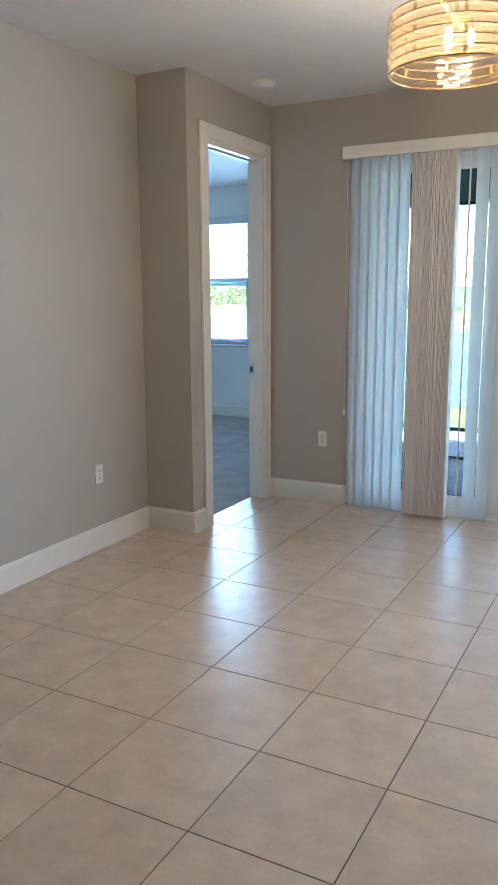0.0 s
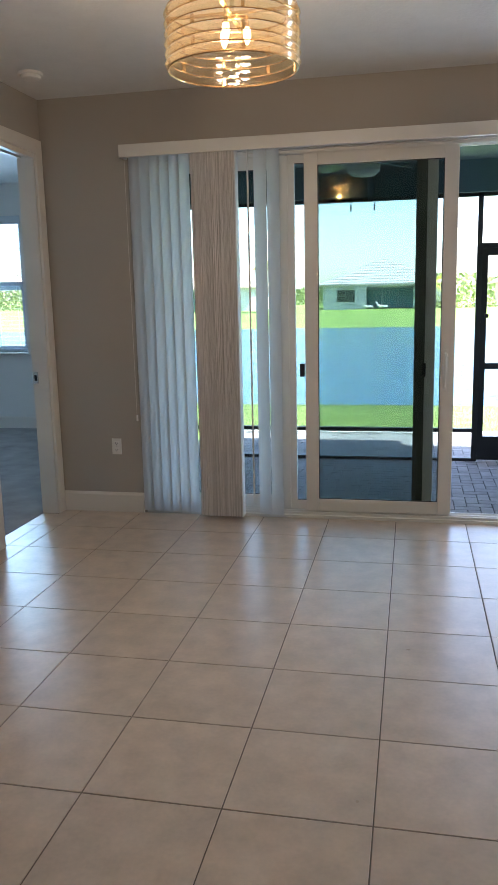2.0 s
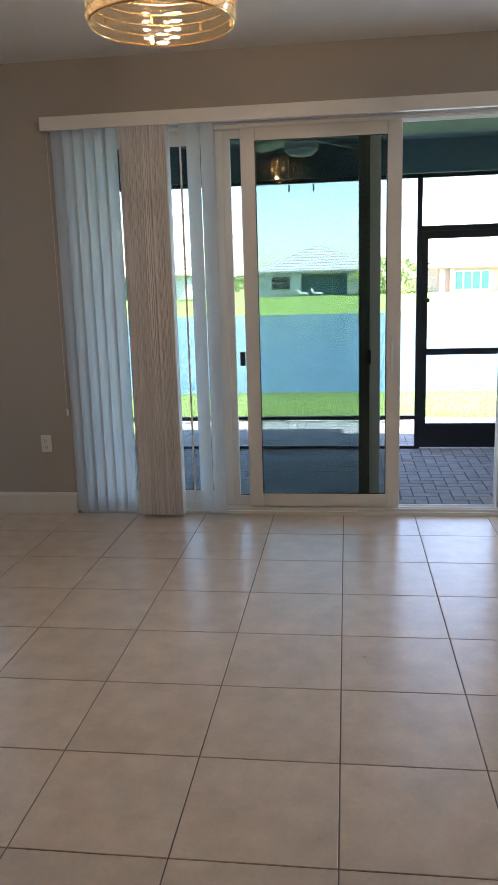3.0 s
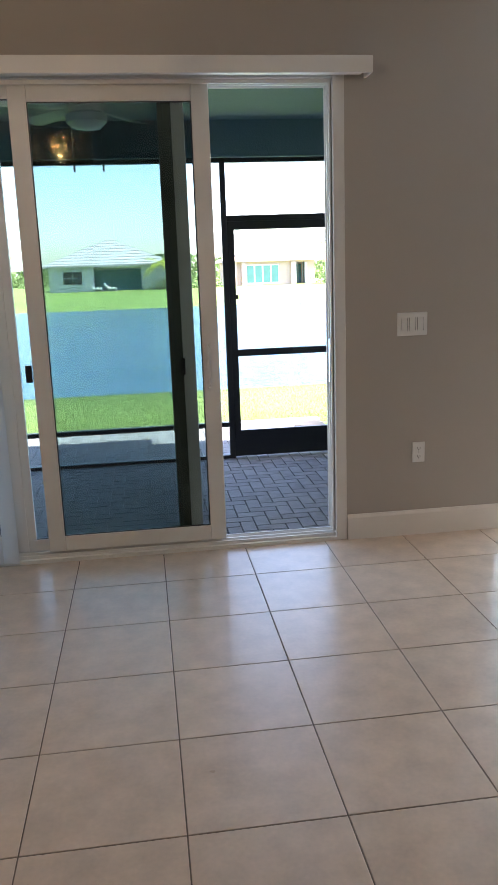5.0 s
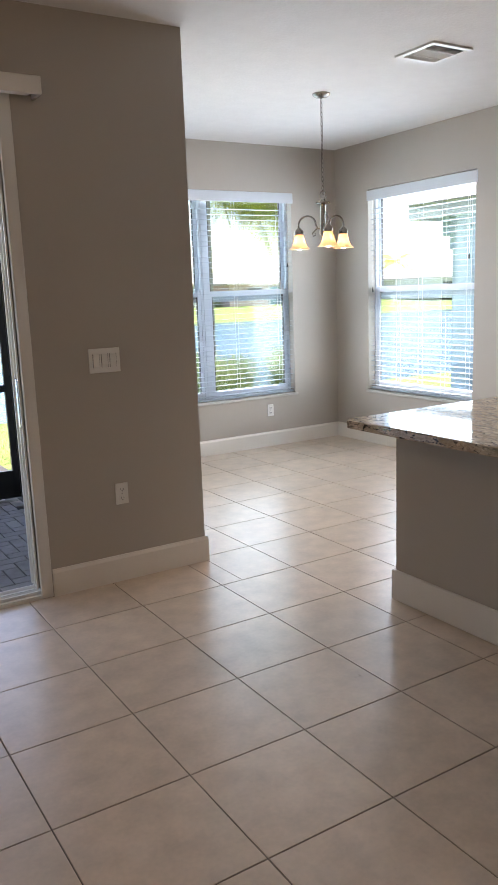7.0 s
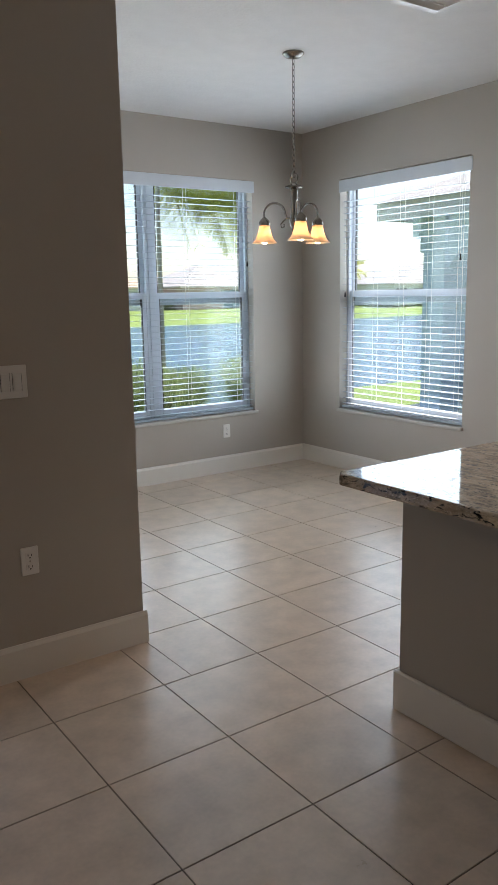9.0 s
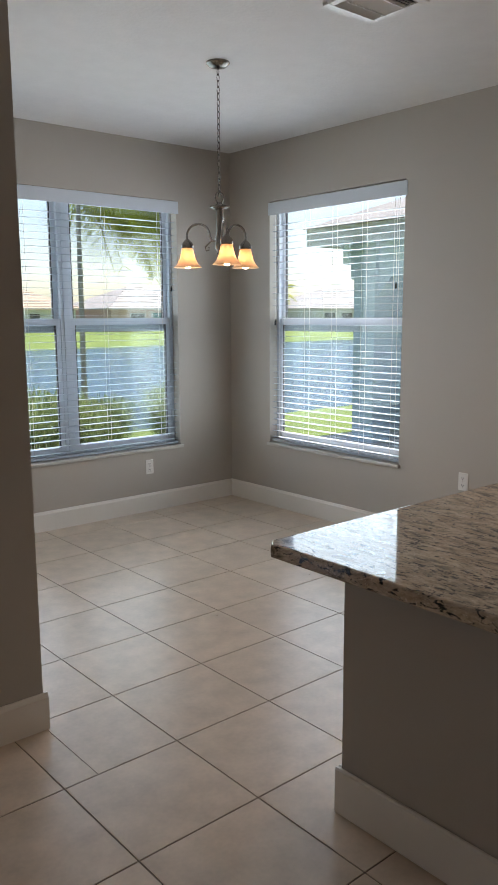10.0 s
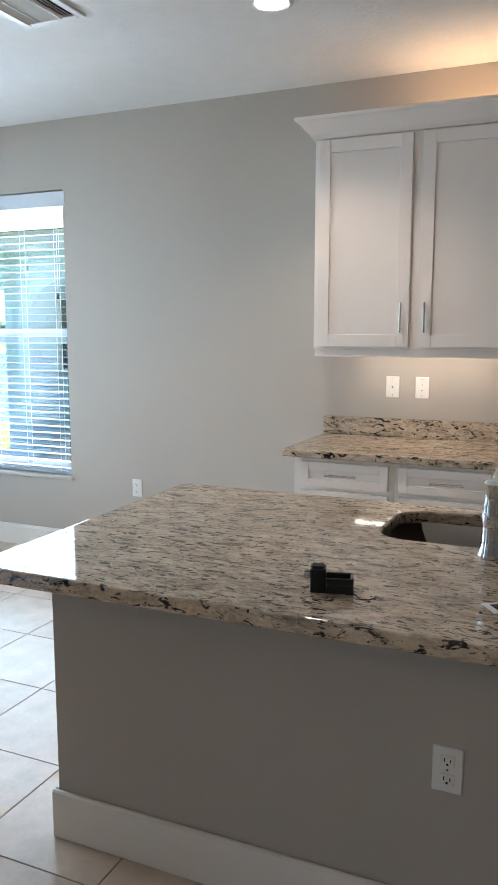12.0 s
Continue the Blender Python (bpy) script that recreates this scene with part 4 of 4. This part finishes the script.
def ground_z(x, y):
    z = -0.235
    if y > 8:
        z = -0.235 - 0.8 * min(1, max(0, (y - 8) / (NEAR - 8))) ** 1.5
    if y > NEAR:
        z = -1.035 - 0.6 * min(1, (y - NEAR) / 3)
    if y > FAR - 4:
        z = -1.7 + 0.75 * min(1, (y - FAR + 4) / 4)
    if y > FAR:
        z = -0.95 + 0.75 * min(1, (y - FAR) / 24)
    return z


gm = bmesh.new()
xs = [-2500, -400, -120, -60, -30, -15, -6, 0, 6, 15, 30, 60, 120, 400, 2500]
ys = [-400, -60, -10, 5.7, 7.15, 8, 9, 10, 11, 12, 13, 14, NEAR, 16, 18, 30, 44, FAR - 4, FAR - 2, FAR, 61, 65, 70, 76, 81, 120, 400, 3000]
rows = [[gm.verts.new((x, y, ground_z(x, y))) for x in xs] for y in ys]
for a, b in zip(rows, rows[1:]):
    for k in range(len(xs) - 1):
        gm.faces.new((a[k], a[k + 1], b[k + 1], b[k]))
solid("ground", gm, GRASS, "green lawn sloping to a lake", "lawn", "structure", smooth=True)
wm = bmesh.new()
wm.faces.new([wm.verts.new(p) for p in ((-600, NEAR - 0.5, -1.0), (600, NEAR - 0.5, -1.0), (600, FAR + 0.5, -1.0), (-600, FAR + 0.5, -1.0))])
solid("lake", wm, water, "calm blue lake with fine ripples", "lake", "structure")
solid("porch_slab", boxes((-2.43, 1.70, 2.845, 7.12, -0.45, PZ - 0.012), (1.70, 1.9, 5.21, 7.12, -0.45, PZ - 0.012)), SAND, "dark joint bed under the pavers", "paving bed", "structure")
solid("paving_edge", boxes((-2.43, 1.9, 7.12, 7.28, -0.45, PZ)), CONCRETE, "pale concrete edge of the patio", "kerb", "structure")


def window_far(house, x, z, w, h, y):
    f = part("window", boxes((x - w / 2 - 0.08, x + w / 2 + 0.08, y - 0.06, y, z - h / 2 - 0.08, z + h / 2 + 0.08)), STUCCO_A, house)
    n = 2 if w > 1.2 else 1
    for k in range(n):
        a = x - w / 2 + k * w / n + 0.03
        part("pane", boxes((a, a + w / n - 0.06, y - 0.08, y - 0.062, z - h / 2, z - 0.03), (a, a + w / n - 0.06, y - 0.08, y - 0.062, z + 0.03, z + h / 2)), FARGLASS, f)


def house(cx, y, w, d, wall, roof, label, lanai=(0.1, 5.0), gz=-0.25, ridge=3.0):
    """A one-storey house facing -y with a hipped roof, a recessed porch and windows."""
    h = thing("house", label, "house", "houses across the lake", at=(cx, y, gz))
    H = 2.75
    l0, l1 = lanai[0] - lanai[1] / 2, lanai[0] + lanai[1] / 2
    part("wall", boxes((-w / 2, l0, 0, d, 0, H), (l1, w / 2, 0, d, 0, H), (l0, l1, 2.5, d, 0, H), (l0, l1, 0, 2.5, 2.35, H)), wall, h)
    o = 0.6
    r = bmesh.new()
    rl = max(0.12, w / 2 - d / 2)
    pts = [(-w / 2 - o, -o, H), (w / 2 + o, -o, H), (w / 2 + o, d + o, H), (-w / 2 - o, d + o, H), (-rl, d / 2, H + ridge), (rl, d / 2, H + ridge)]
    v = [r.verts.new(p) for p in pts]
    low = [r.verts.new((p[0], p[1], H - 0.2)) for p in pts[:4]]
    for f in ((0, 1, 5, 4), (1, 2, 5), (2, 3, 4, 5), (3, 0, 4)):
        r.faces.new([v[i] for i in f])
    for i in range(4):
        r.faces.new((low[i], low[(i + 1) % 4], v[(i + 1) % 4], v[i]))
    r.faces.new(low[::-1])
    bmesh.ops.recalc_face_normals(r, faces=r.faces)
    part("roof", r, roof, h)
    for k in range(9):
        t = (k + 0.5) / 9
        part("roof_course", boxes((-w / 2 - o + t * (w / 2 + o - rl), w / 2 + o - t * (w / 2 + o - rl), -o + t * (d / 2 + o) - 0.03, -o + t * (d / 2 + o) + 0.12, H + ridge * t - 0.02, H + ridge * t + 0.05)), roof, h)
    for k in range(3):
        a = l0 + 0.2 + k * (l1 - l0 - 0.4) / 3
        part("sliding_pane", boxes((a + 0.06, a + (l1 - l0 - 0.4) / 3 - 0.06, 2.44, 2.5, 0.05, 2.2)), TEALGLASS, h)
    n = max(3, int((l1 - l0) / 1.3))
    for k in range(1, n):
        a = l0 + (l1 - l0) * k / n
        part("screen_post", boxes((a - 0.03, a + 0.03, 0.1, 0.16, 0, 2.35)), LANAI, h)
    for x in (l0 + 0.02, l1 - 0.32):
        part("column", boxes((x, x + 0.3, -0.05, 0.25, 0, 2.35)), STUCCO_A, h)
    x = l0 - 1.9
    while x > -w / 2 + 1 and w > 10:
        window_far(h, x, 1.45, 2.0, 1.3, 0)
        x -= 3.4
    x = l1 + 1.7
    while x < w / 2 - 1:
        window_far(h, x, 1.45, 1.2, 1.3, 0)
        x += 3.2
    return h


house(-3.25, 84, 12.6, 12, STUCCO_A, ROOF_A, "pale grey stucco house with a grey hipped roof across the lake", (0.85, 5.6), -0.2, 2.8)
pk = house(14.6, 86, 9.6, 11, STUCCO_B, ROOF_B, "pink stucco house with a tan hipped roof across the lake", (3.2, 1.6), -0.2, 2.5)
part("window_bay", boxes((-2.95, 0.75, -0.10, 0, 0.05, 2.25)), STUCCO_A, pk, "white framed window wall")
for k in range(4):
    part("pane", boxes((-2.85 + 0.92 * k, -2.85 + 0.92 * k + 0.72, -0.14, -0.10, 0.30, 2.1)), TEALGLASS, pk)
for x in (-4.6, -3.5, 2.05):
    part("column", boxes((x, x + 0.55, -0.45, 0, 0, 2.5)), STUCCO_B, pk)
part("roof_vent", boxes((1.1, 1.9, 2.6, 3.4, 3.75, 4.25)), ROOF_A, pk)
house(-26, 86, 16, 12, STUCCO_A, ROOF_B, "pale stucco house with a tan roof across the lake", (0, 5.0), -0.2, 2.8)
house(36, 82, 17, 12, STUCCO_A, ROOF_B, "cream stucco house with a tan roof behind the lawn", (-1.0, 5.5), -0.2, 2.9)
house(56, 80, 16, 12, STUCCO_B, ROOF_A, "pink stucco house with a grey roof beyond the water", (0, 5.0), -0.2, 2.8)
house(-78, 80, 18, 12, STUCCO_A, ROOF_B, "white stucco house with a tan roof far along the bank", (0, 5.0), -0.2, 2.8)
house(84, 72, 18, 12, STUCCO_A, ROOF_A, "white stucco house with a grey roof at the lake's end", (0, 5.0), -0.2, 2.8)
for x in (-4.75, -3.25):
    lc = thing("sun_lounger", "white sun lounger on the far lawn", "lounger", "loungers on the far lawn", at=(x, 82.0, -0.2))
    part("seat", boxes((-0.15, 0.70, -0.32, 0.32, 0.22, 0.42), bevel=0.03), PLASTIC, lc)
    part("backrest", boxes((-0.62, 0.0, -0.32, 0.32, -0.08, 0.08), bevel=0.03), PLASTIC, lc).matrix_basis = pose(-0.13, 0, 0.31, 0, 52, 0)
    for lx in (-0.12, 0.66):
        for ly in (-0.28, 0.22):
            part("leg", boxes((lx, lx + 0.06, ly, ly + 0.06, 0, 0.26)), PLASTIC, lc)

# neighbouring house with its corner column, seen past the blind
nb = thing("neighbour_house", "grey-green stucco house corner with arched porch and column", "house")
NX, NYC = 8.6, 6.75
part("wall", boxes((11.6, 16, -6, 6.2, -0.3, 2.5)), STUCCO_N, nb)
part("porch_wall", boxes((9.75, 16, 7.42, 7.57, -0.3, 2.52)), STUCCO_N, nb)
pw = part("window", boxes((10.05, 10.45, 7.36, 7.42, 0.9, 2.0)), STUCCO_A, nb)
part("pane", boxes((10.10, 10.40, 7.34, 7.36, 0.95, 1.42), (10.10, 10.40, 7.34, 7.36, 1.48, 1.95)), FARGLASS, pw)
part("column", boxes((NX, NX + 0.36, NYC, NYC + 0.36, -0.3, 1.8)), STUCCO_N, nb)
part("column", boxes((NX, NX + 0.36, NYC - 3.2, NYC - 2.84, -0.3, 1.8)), STUCCO_N, nb)
part("column", boxes((12.4, 12.76, NYC, NYC + 0.36, -0.3, 1.8)), STUCCO_N, nb)


def arch_bm(n=14):
    """A spandrel over an opening 1 long and 0.4 high, in the plane x z, 0.25 thick."""
    bm = bmesh.new()
    t = [k / n for k in range(n + 1)]
    lo = [[bm.verts.new((a, y, 0.45 * math.sqrt(max(0, 1 - (2 * a - 1) ** 2)))) for a in t] for y in (0, 0.25)]
    hi = [[bm.verts.new((a, y, 0.72)) for a in t] for y in (0, 0.25)]
    for k in range(n):
        for q in (0, 1):
            bm.faces.new((lo[q][k], lo[q][k + 1], hi[q][k + 1], hi[q][k]))
        bm.faces.new((lo[0][k], lo[0][k + 1], lo[1][k + 1], lo[1][k]))
    bmesh.ops.recalc_face_normals(bm, faces=bm.faces)
    return bm


part("arch", arch_bm(), STUCCO_N, nb).matrix_basis = pose(NX + 0.31, NYC - 2.84, 1.8, 0, 0, 90) @ Matrix.Diagonal((2.84, 1, 1, 1))
part("arch", arch_bm(), STUCCO_N, nb).matrix_basis = pose(NX + 0.36, NYC + 0.05, 1.8) @ Matrix.Diagonal((3.44, 1, 1, 1))
part("beam", boxes((NX, NX + 0.36, NYC, NYC + 0.36, 1.8, 2.52), (NX, NX + 0.36, NYC - 3.2, NYC - 2.84, 1.8, 2.52)), STUCCO_N, nb)
part("bracket", boxes((NX + 0.02, NX + 0.34, NYC + 0.36, NYC + 0.46, 2.02, 2.52), (NX + 0.02, NX + 0.34, NYC + 0.46, NYC + 0.60, 2.22, 2.52), bevel=0.02), STUCCO_N, nb)
part("soffit", boxes((8.3, 16.4, -6, 7.6, 2.52, 2.57)), STUCCO_A, nb)
part("fascia", boxes((8.25, 8.3, -6, 7.65, 2.46, 2.68), (8.3, 16.4, 7.6, 7.65, 2.46, 2.68)), STUCCO_A, nb)
rf = bmesh.new()
v = [rf.verts.new(p) for p in ((8.2, -6, 2.68), (8.2, 7.7, 2.68), (16.4, 7.7, 2.68), (12.6, -6, 4.5), (12.6, 3.3, 4.5), (16.4, 3.3, 4.5))]
for f in ((0, 1, 4, 3), (1, 2, 5, 4)):
    rf.faces.new([v[i] for i in f])
part("roof", rf, ROOF_A, nb)
part("patio", boxes((8.3, 16, 3.3, 7.6, -0.3, -0.12)), CONCRETE, nb)


# ---- planting ----
def frond_mesh(seed):
    """An arching palm leaf: a rib with narrow leaflets that hang from it."""
    rnd = random.Random(seed)
    bm = bmesh.new()
    n, L = 84, 1.9
    spine = [Vector((L * t * (1 - 0.12 * t), 0, 0.55 * t - 1.15 * t * t)) for t in [k / n for k in range(n + 1)]]
    tube(spine, [0.014 * (1 - 0.8 * k / n) for k in range(n + 1)], 5, bm)
    for k in range(8, n):
        p, t = spine[k], k / n
        for s in (-1, 1):
            ln = (0.55 * math.sin(math.pi * min(1, t * 0.8 + 0.15)) + 0.08) * rnd.uniform(0.85, 1.1)
            d = Vector((0.55, s * 0.75, rnd.uniform(-0.55, -0.05))).normalized()
            side = Vector((0.013, 0, 0.003))
            q = p + d * ln * 0.55
            e = p + d * ln + Vector((0, 0, -0.22 * ln))
            vs = [bm.verts.new(x) for x in (p - side * 0.5, p + side * 0.5, q + side * 0.5, e, q - side * 0.5)]
            bm.faces.new(vs)
    return mesh_of(bm, FOLIAGE, "frond")


FRONDS = [frond_mesh(s) for s in range(3)]


def palm(x, y, z, height, lean, label, nf=18, size=1.0, seed=0, blown=180):
    rnd = random.Random(seed)
    p = thing("palm_tree", label, "palm tree", at=(x, y, z))
    pts = [(lean[0] * t * t, lean[1] * t * t, height * t) for t in [k / 10 for k in range(11)]]
    part("trunk", tube(pts, [0.04 - 0.018 * k / 10 + (0.003 if k % 2 else 0) for k in range(11)], 10), BARK, p, smooth=True)
    top = Vector(pts[-1])
    for k in range(nf):
        f = new("frond", FRONDS[k % 3])
        f.parent = p
        s = size * rnd.uniform(0.85, 1.1)
        f.matrix_basis = pose(*top, 0, 0, (k * 137.5 + 180) % 360 * blown / 180 - blown + rnd.uniform(-9, 9)) @ pose(0, 0, 0, rnd.uniform(-10, 10), rnd.uniform(-50, 22), 0) @ Matrix.Diagonal((s, s, s, 1))
    return p


palm(5.39, 8.6, -0.25, 3.3, (-0.10, -0.2), "slender wind-blown green palm beside the nook window", 95, 0.95, 3, 66)
palm(20.7, 81, -0.2, 4.2, (0.2, 0), "small palm beside a house across the lake", 14, 1.2, 5)
palm(1.9, 81, -0.2, 2.6, (0.1, 0), "small palm beside the grey house", 14, 1.2, 8)
palm(-14.5, 79, -0.2, 4.6, (0.2, 0), "tall palm on the far bank", 14, 1.3, 9)
palm(66, 71, -0.2, 4.5, (0.2, 0), "palm on the far lawn", 14, 1.3, 10)


def clump(seed, blades, h, spread):
    rnd = random.Random(seed)
    bm = bmesh.new()
    for _ in range(blades):
        a, r = rnd.uniform(0, 6.283), rnd.uniform(0, 0.16)
        ln, out = h * rnd.uniform(0.7, 1.15), spread * rnd.uniform(0.3, 1.1)
        d = Vector((math.cos(a), math.sin(a), 0))
        s = Vector((-d.y, d.x, 0)) * rnd.uniform(0.004, 0.008)
        pts = [d * r, d * (r + out * 0.25) + Vector((0, 0, ln * 0.6)), d * (r + out * 0.65) + Vector((0, 0, ln * 0.95)), d * (r + out) + Vector((0, 0, ln * 0.86))]
        vs = [(bm.verts.new(p - s * (1 - 0.3 * i)), bm.verts.new(p + s * (1 - 0.3 * i))) for i, p in enumerate(pts)]
        for u, w in zip(vs, vs[1:]):
            bm.faces.new((u[0], u[1], w[1], w[0]))
    return mesh_of(bm, BLADE, "leaves")


CLUMPS = [clump(s, 1500, 0.95, 0.46) for s in range(3)]
for k, (x, y, s) in enumerate(((2.85, 6.6, 1.1), (3.85, 6.7, 1.1), (4.5, 6.75, 1.0), (5.52, 6.75, 1.05), (4.93, 6.45, 0.5))):
    g = thing("ornamental_grass", "clump of arching green ornamental grass", "ornamental grass", "grass clumps under the window", at=(x, y, -0.235))
    lf = new("leaves", CLUMPS[k % 3])
    lf.parent = g
    lf.matrix_basis = pose(0, 0, 0, 0, 0, 50 * k) @ Matrix.Diagonal((s, s, s, 1))

# low shrubs along the far bank
shr = bmesh.new()
rnd = random.Random(4)
for _ in range(9000):
    hx = rnd.choice((-21, -21, 3.2, 3.2, 7, 20.6, 24, 28, 46, 48, 64, -40, -36))
    c = Vector((hx + rnd.gauss(0, 1.0), 82.5 + rnd.gauss(0, 0.5), -0.2 + abs(rnd.gauss(0, 0.55))))
    u, w = Vector((rnd.gauss(0, 1), rnd.gauss(0, 1), rnd.gauss(0, 1))).normalized() * 0.09, Vector((rnd.gauss(0, 1), rnd.gauss(0, 1), rnd.gauss(0, 1))).normalized() * 0.09
    shr.faces.new([shr.verts.new(p) for p in (c - u, c + w, c + u, c - w)])
solid("far_shrubs", shr, FARLEAF, "green shrubs beside the houses across the lake", "shrubs", "stuff")
tr = bmesh.new()
for _ in range(22000):
    c = Vector((rnd.uniform(-160, 160), rnd.uniform(125, 140), 0))
    top = 3.1 + 2.4 * noise.noise(Vector((c.x * 0.06, 1.3, 0)))
    c.z = rnd.uniform(-0.2, max(1.0, top))
    u, w = Vector((rnd.gauss(0, 1), 0.2, rnd.gauss(0, 1))).normalized() * 0.32, Vector((rnd.gauss(0, 1), 0.2, rnd.gauss(0, 1))).normalized() * 0.32
    tr.faces.new([tr.verts.new(p) for p in (c - u, c + w, c + u, c - w)])
solid("far_trees", tr, FARLEAF, "distant line of green trees behind the houses", "trees", "stuff")

# blades of the lawn nearest to the patio
lawn = bmesh.new()
for _ in range(70000):
    x, y = rnd.uniform(-5, 4.5), 7.3 + 7.4 * rnd.random() ** 1.6
    if x > 1.6 and y < 7.2:
        continue
    b = Vector((x, y, ground_z(x, y)))
    a = rnd.uniform(0, 6.283)
    s = Vector((math.cos(a), math.sin(a), 0)) * 0.0045
    e = b + Vector((rnd.gauss(0, 0.018), rnd.gauss(0, 0.018), rnd.uniform(0.015, 0.045)))
    lawn.faces.new([lawn.verts.new(p) for p in (b - s, b + s, e)])
solid("lawn_blades", lawn, BLADE, "short green grass blades by the patio", "grass", "stuff")

# ---- pieces: floor tiles ----
S, J = 0.4572, 0.0045
TILE_MESH = {}


def tile_mesh(w, d, h, bev, mat, key):
    """A flat block, top at z 0, with eased upper edges."""
    k = (round(w, 3), round(d, 3), key)
    if k not in TILE_MESH:
        bm = bmesh.new()
        a, b, c = w / 2, d / 2, bev
        lo = [bm.verts.new((x, y, -h)) for x, y in ((-a, -b), (a, -b), (a, b), (-a, b))]
        up = [bm.verts.new((x, y, -c * 0.6)) for x, y in ((-a, -b), (a, -b), (a, b), (-a, b))]
        tp = [bm.verts.new((x, y, 0)) for x, y in ((-a + c, -b + c), (a - c, -b + c), (a - c, b - c), (-a + c, b - c))]
        for p, q in ((lo, up), (up, tp)):
            for i in range(4):
                bm.faces.new((p[i], p[(i + 1) % 4], q[(i + 1) % 4], q[i]))
        bm.faces.new(tp)
        TILE_MESH[k] = mesh_of(bm, mat, "tile" if key == "t" else "paver")
    return TILE_MESH[k]


def clip_tile(x0, x1, y0, y1, zone):
    a, b, c, d = max(x0, zone[0]), min(x1, zone[1]), max(y0, zone[2]), min(y1, zone[3])
    return (a, b, c, d) if b - a > 0.02 and d - c > 0.02 else None


def zones(i, j):
    """The parts of the floor that a tile of column i and row j can cover."""
    if j <= 2:
        return [(-2.788, EX - 0.002, -6.0, 2.688)]
    if j == 3:
        return [(-2.788, -2.426, -6.0, 1.558), (-2.426, EX - 0.002, -6.0, 2.688)]
    if j <= 5:
        z = [(-2.543, -2.428, 1.806, 2.569)]
        if i >= 5 or j < 5:
            return z + [(-2.426, EX - 0.002, -6.0, NNY)]
        return z + [(-2.426, 1.956, -6.0, 2.688), (1.958, EX - 0.002, -6.0, NNY)]
    return [(1.957, EX - 0.002, -6.0, NNY - 0.002)]


rest = bmesh.new()
for i in range(-7, 11):
    for j in range(-14, 12):
        for zn in zones(i, j):
            q = clip_tile(i * S + J / 2, (i + 1) * S - J / 2, j * S + J / 2, (j + 1) * S - J / 2, zn)
            if not q:
                continue
            w, d = q[1] - q[0], q[3] - q[2]
            if j >= -3:
                t = new("tile", tile_mesh(w, d, 0.006, 0.0015, TILE, "t"))
                t.parent = FLOOR
                t.location = ((q[0] + q[1]) / 2, (q[2] + q[3]) / 2, 0)
            else:
                box(rest, q[0], q[1], q[2], q[3], -0.0028, 0)
r = part("tile_rest", rest, TILE, FLOOR)
r["kind"] = "stuff"

# pavers in a herringbone bond
PV = 0.1
pav = thing("patio_paving", "grey concrete pavers laid in herringbone", "paving", kind="structure")
far = bmesh.new()
count = 0
for a in range(-90, 90):
    for b in range(-60, 60):
        for turned in (0, 1):
            u, v = a + b * 2, a - b * 2
            if turned:
                x, y, w, d = u * PV + 0.5 * PV, v * PV + 2 * PV, PV, 2 * PV
            else:
                x, y, w, d = u * PV + PV, v * PV + 0.5 * PV, 2 * PV, PV
            x, y = x - 0.36, y + 2.85
            if not (-2.40 < x - w / 2 and x + w / 2 < 1.70 and 2.85 < y - d / 2 and y + d / 2 < 7.12):
                continue
            if x > 0.1 and y < 5.2 and count < 290:
                count += 1
                t = new("paver", tile_mesh(w - 0.008, d - 0.008, 0.010, 0.004, PAVER, "p"))
                t.parent = pav
                t.location = (x, y, PZ)
            else:
                box(far, x - w / 2 + 0.004, x + w / 2 - 0.004, y - d / 2 + 0.004, y + d / 2 - 0.004, PZ - 0.010, PZ)
r = part("paver_rest", far, PAVER_FAR, pav)
r["kind"] = "stuff"
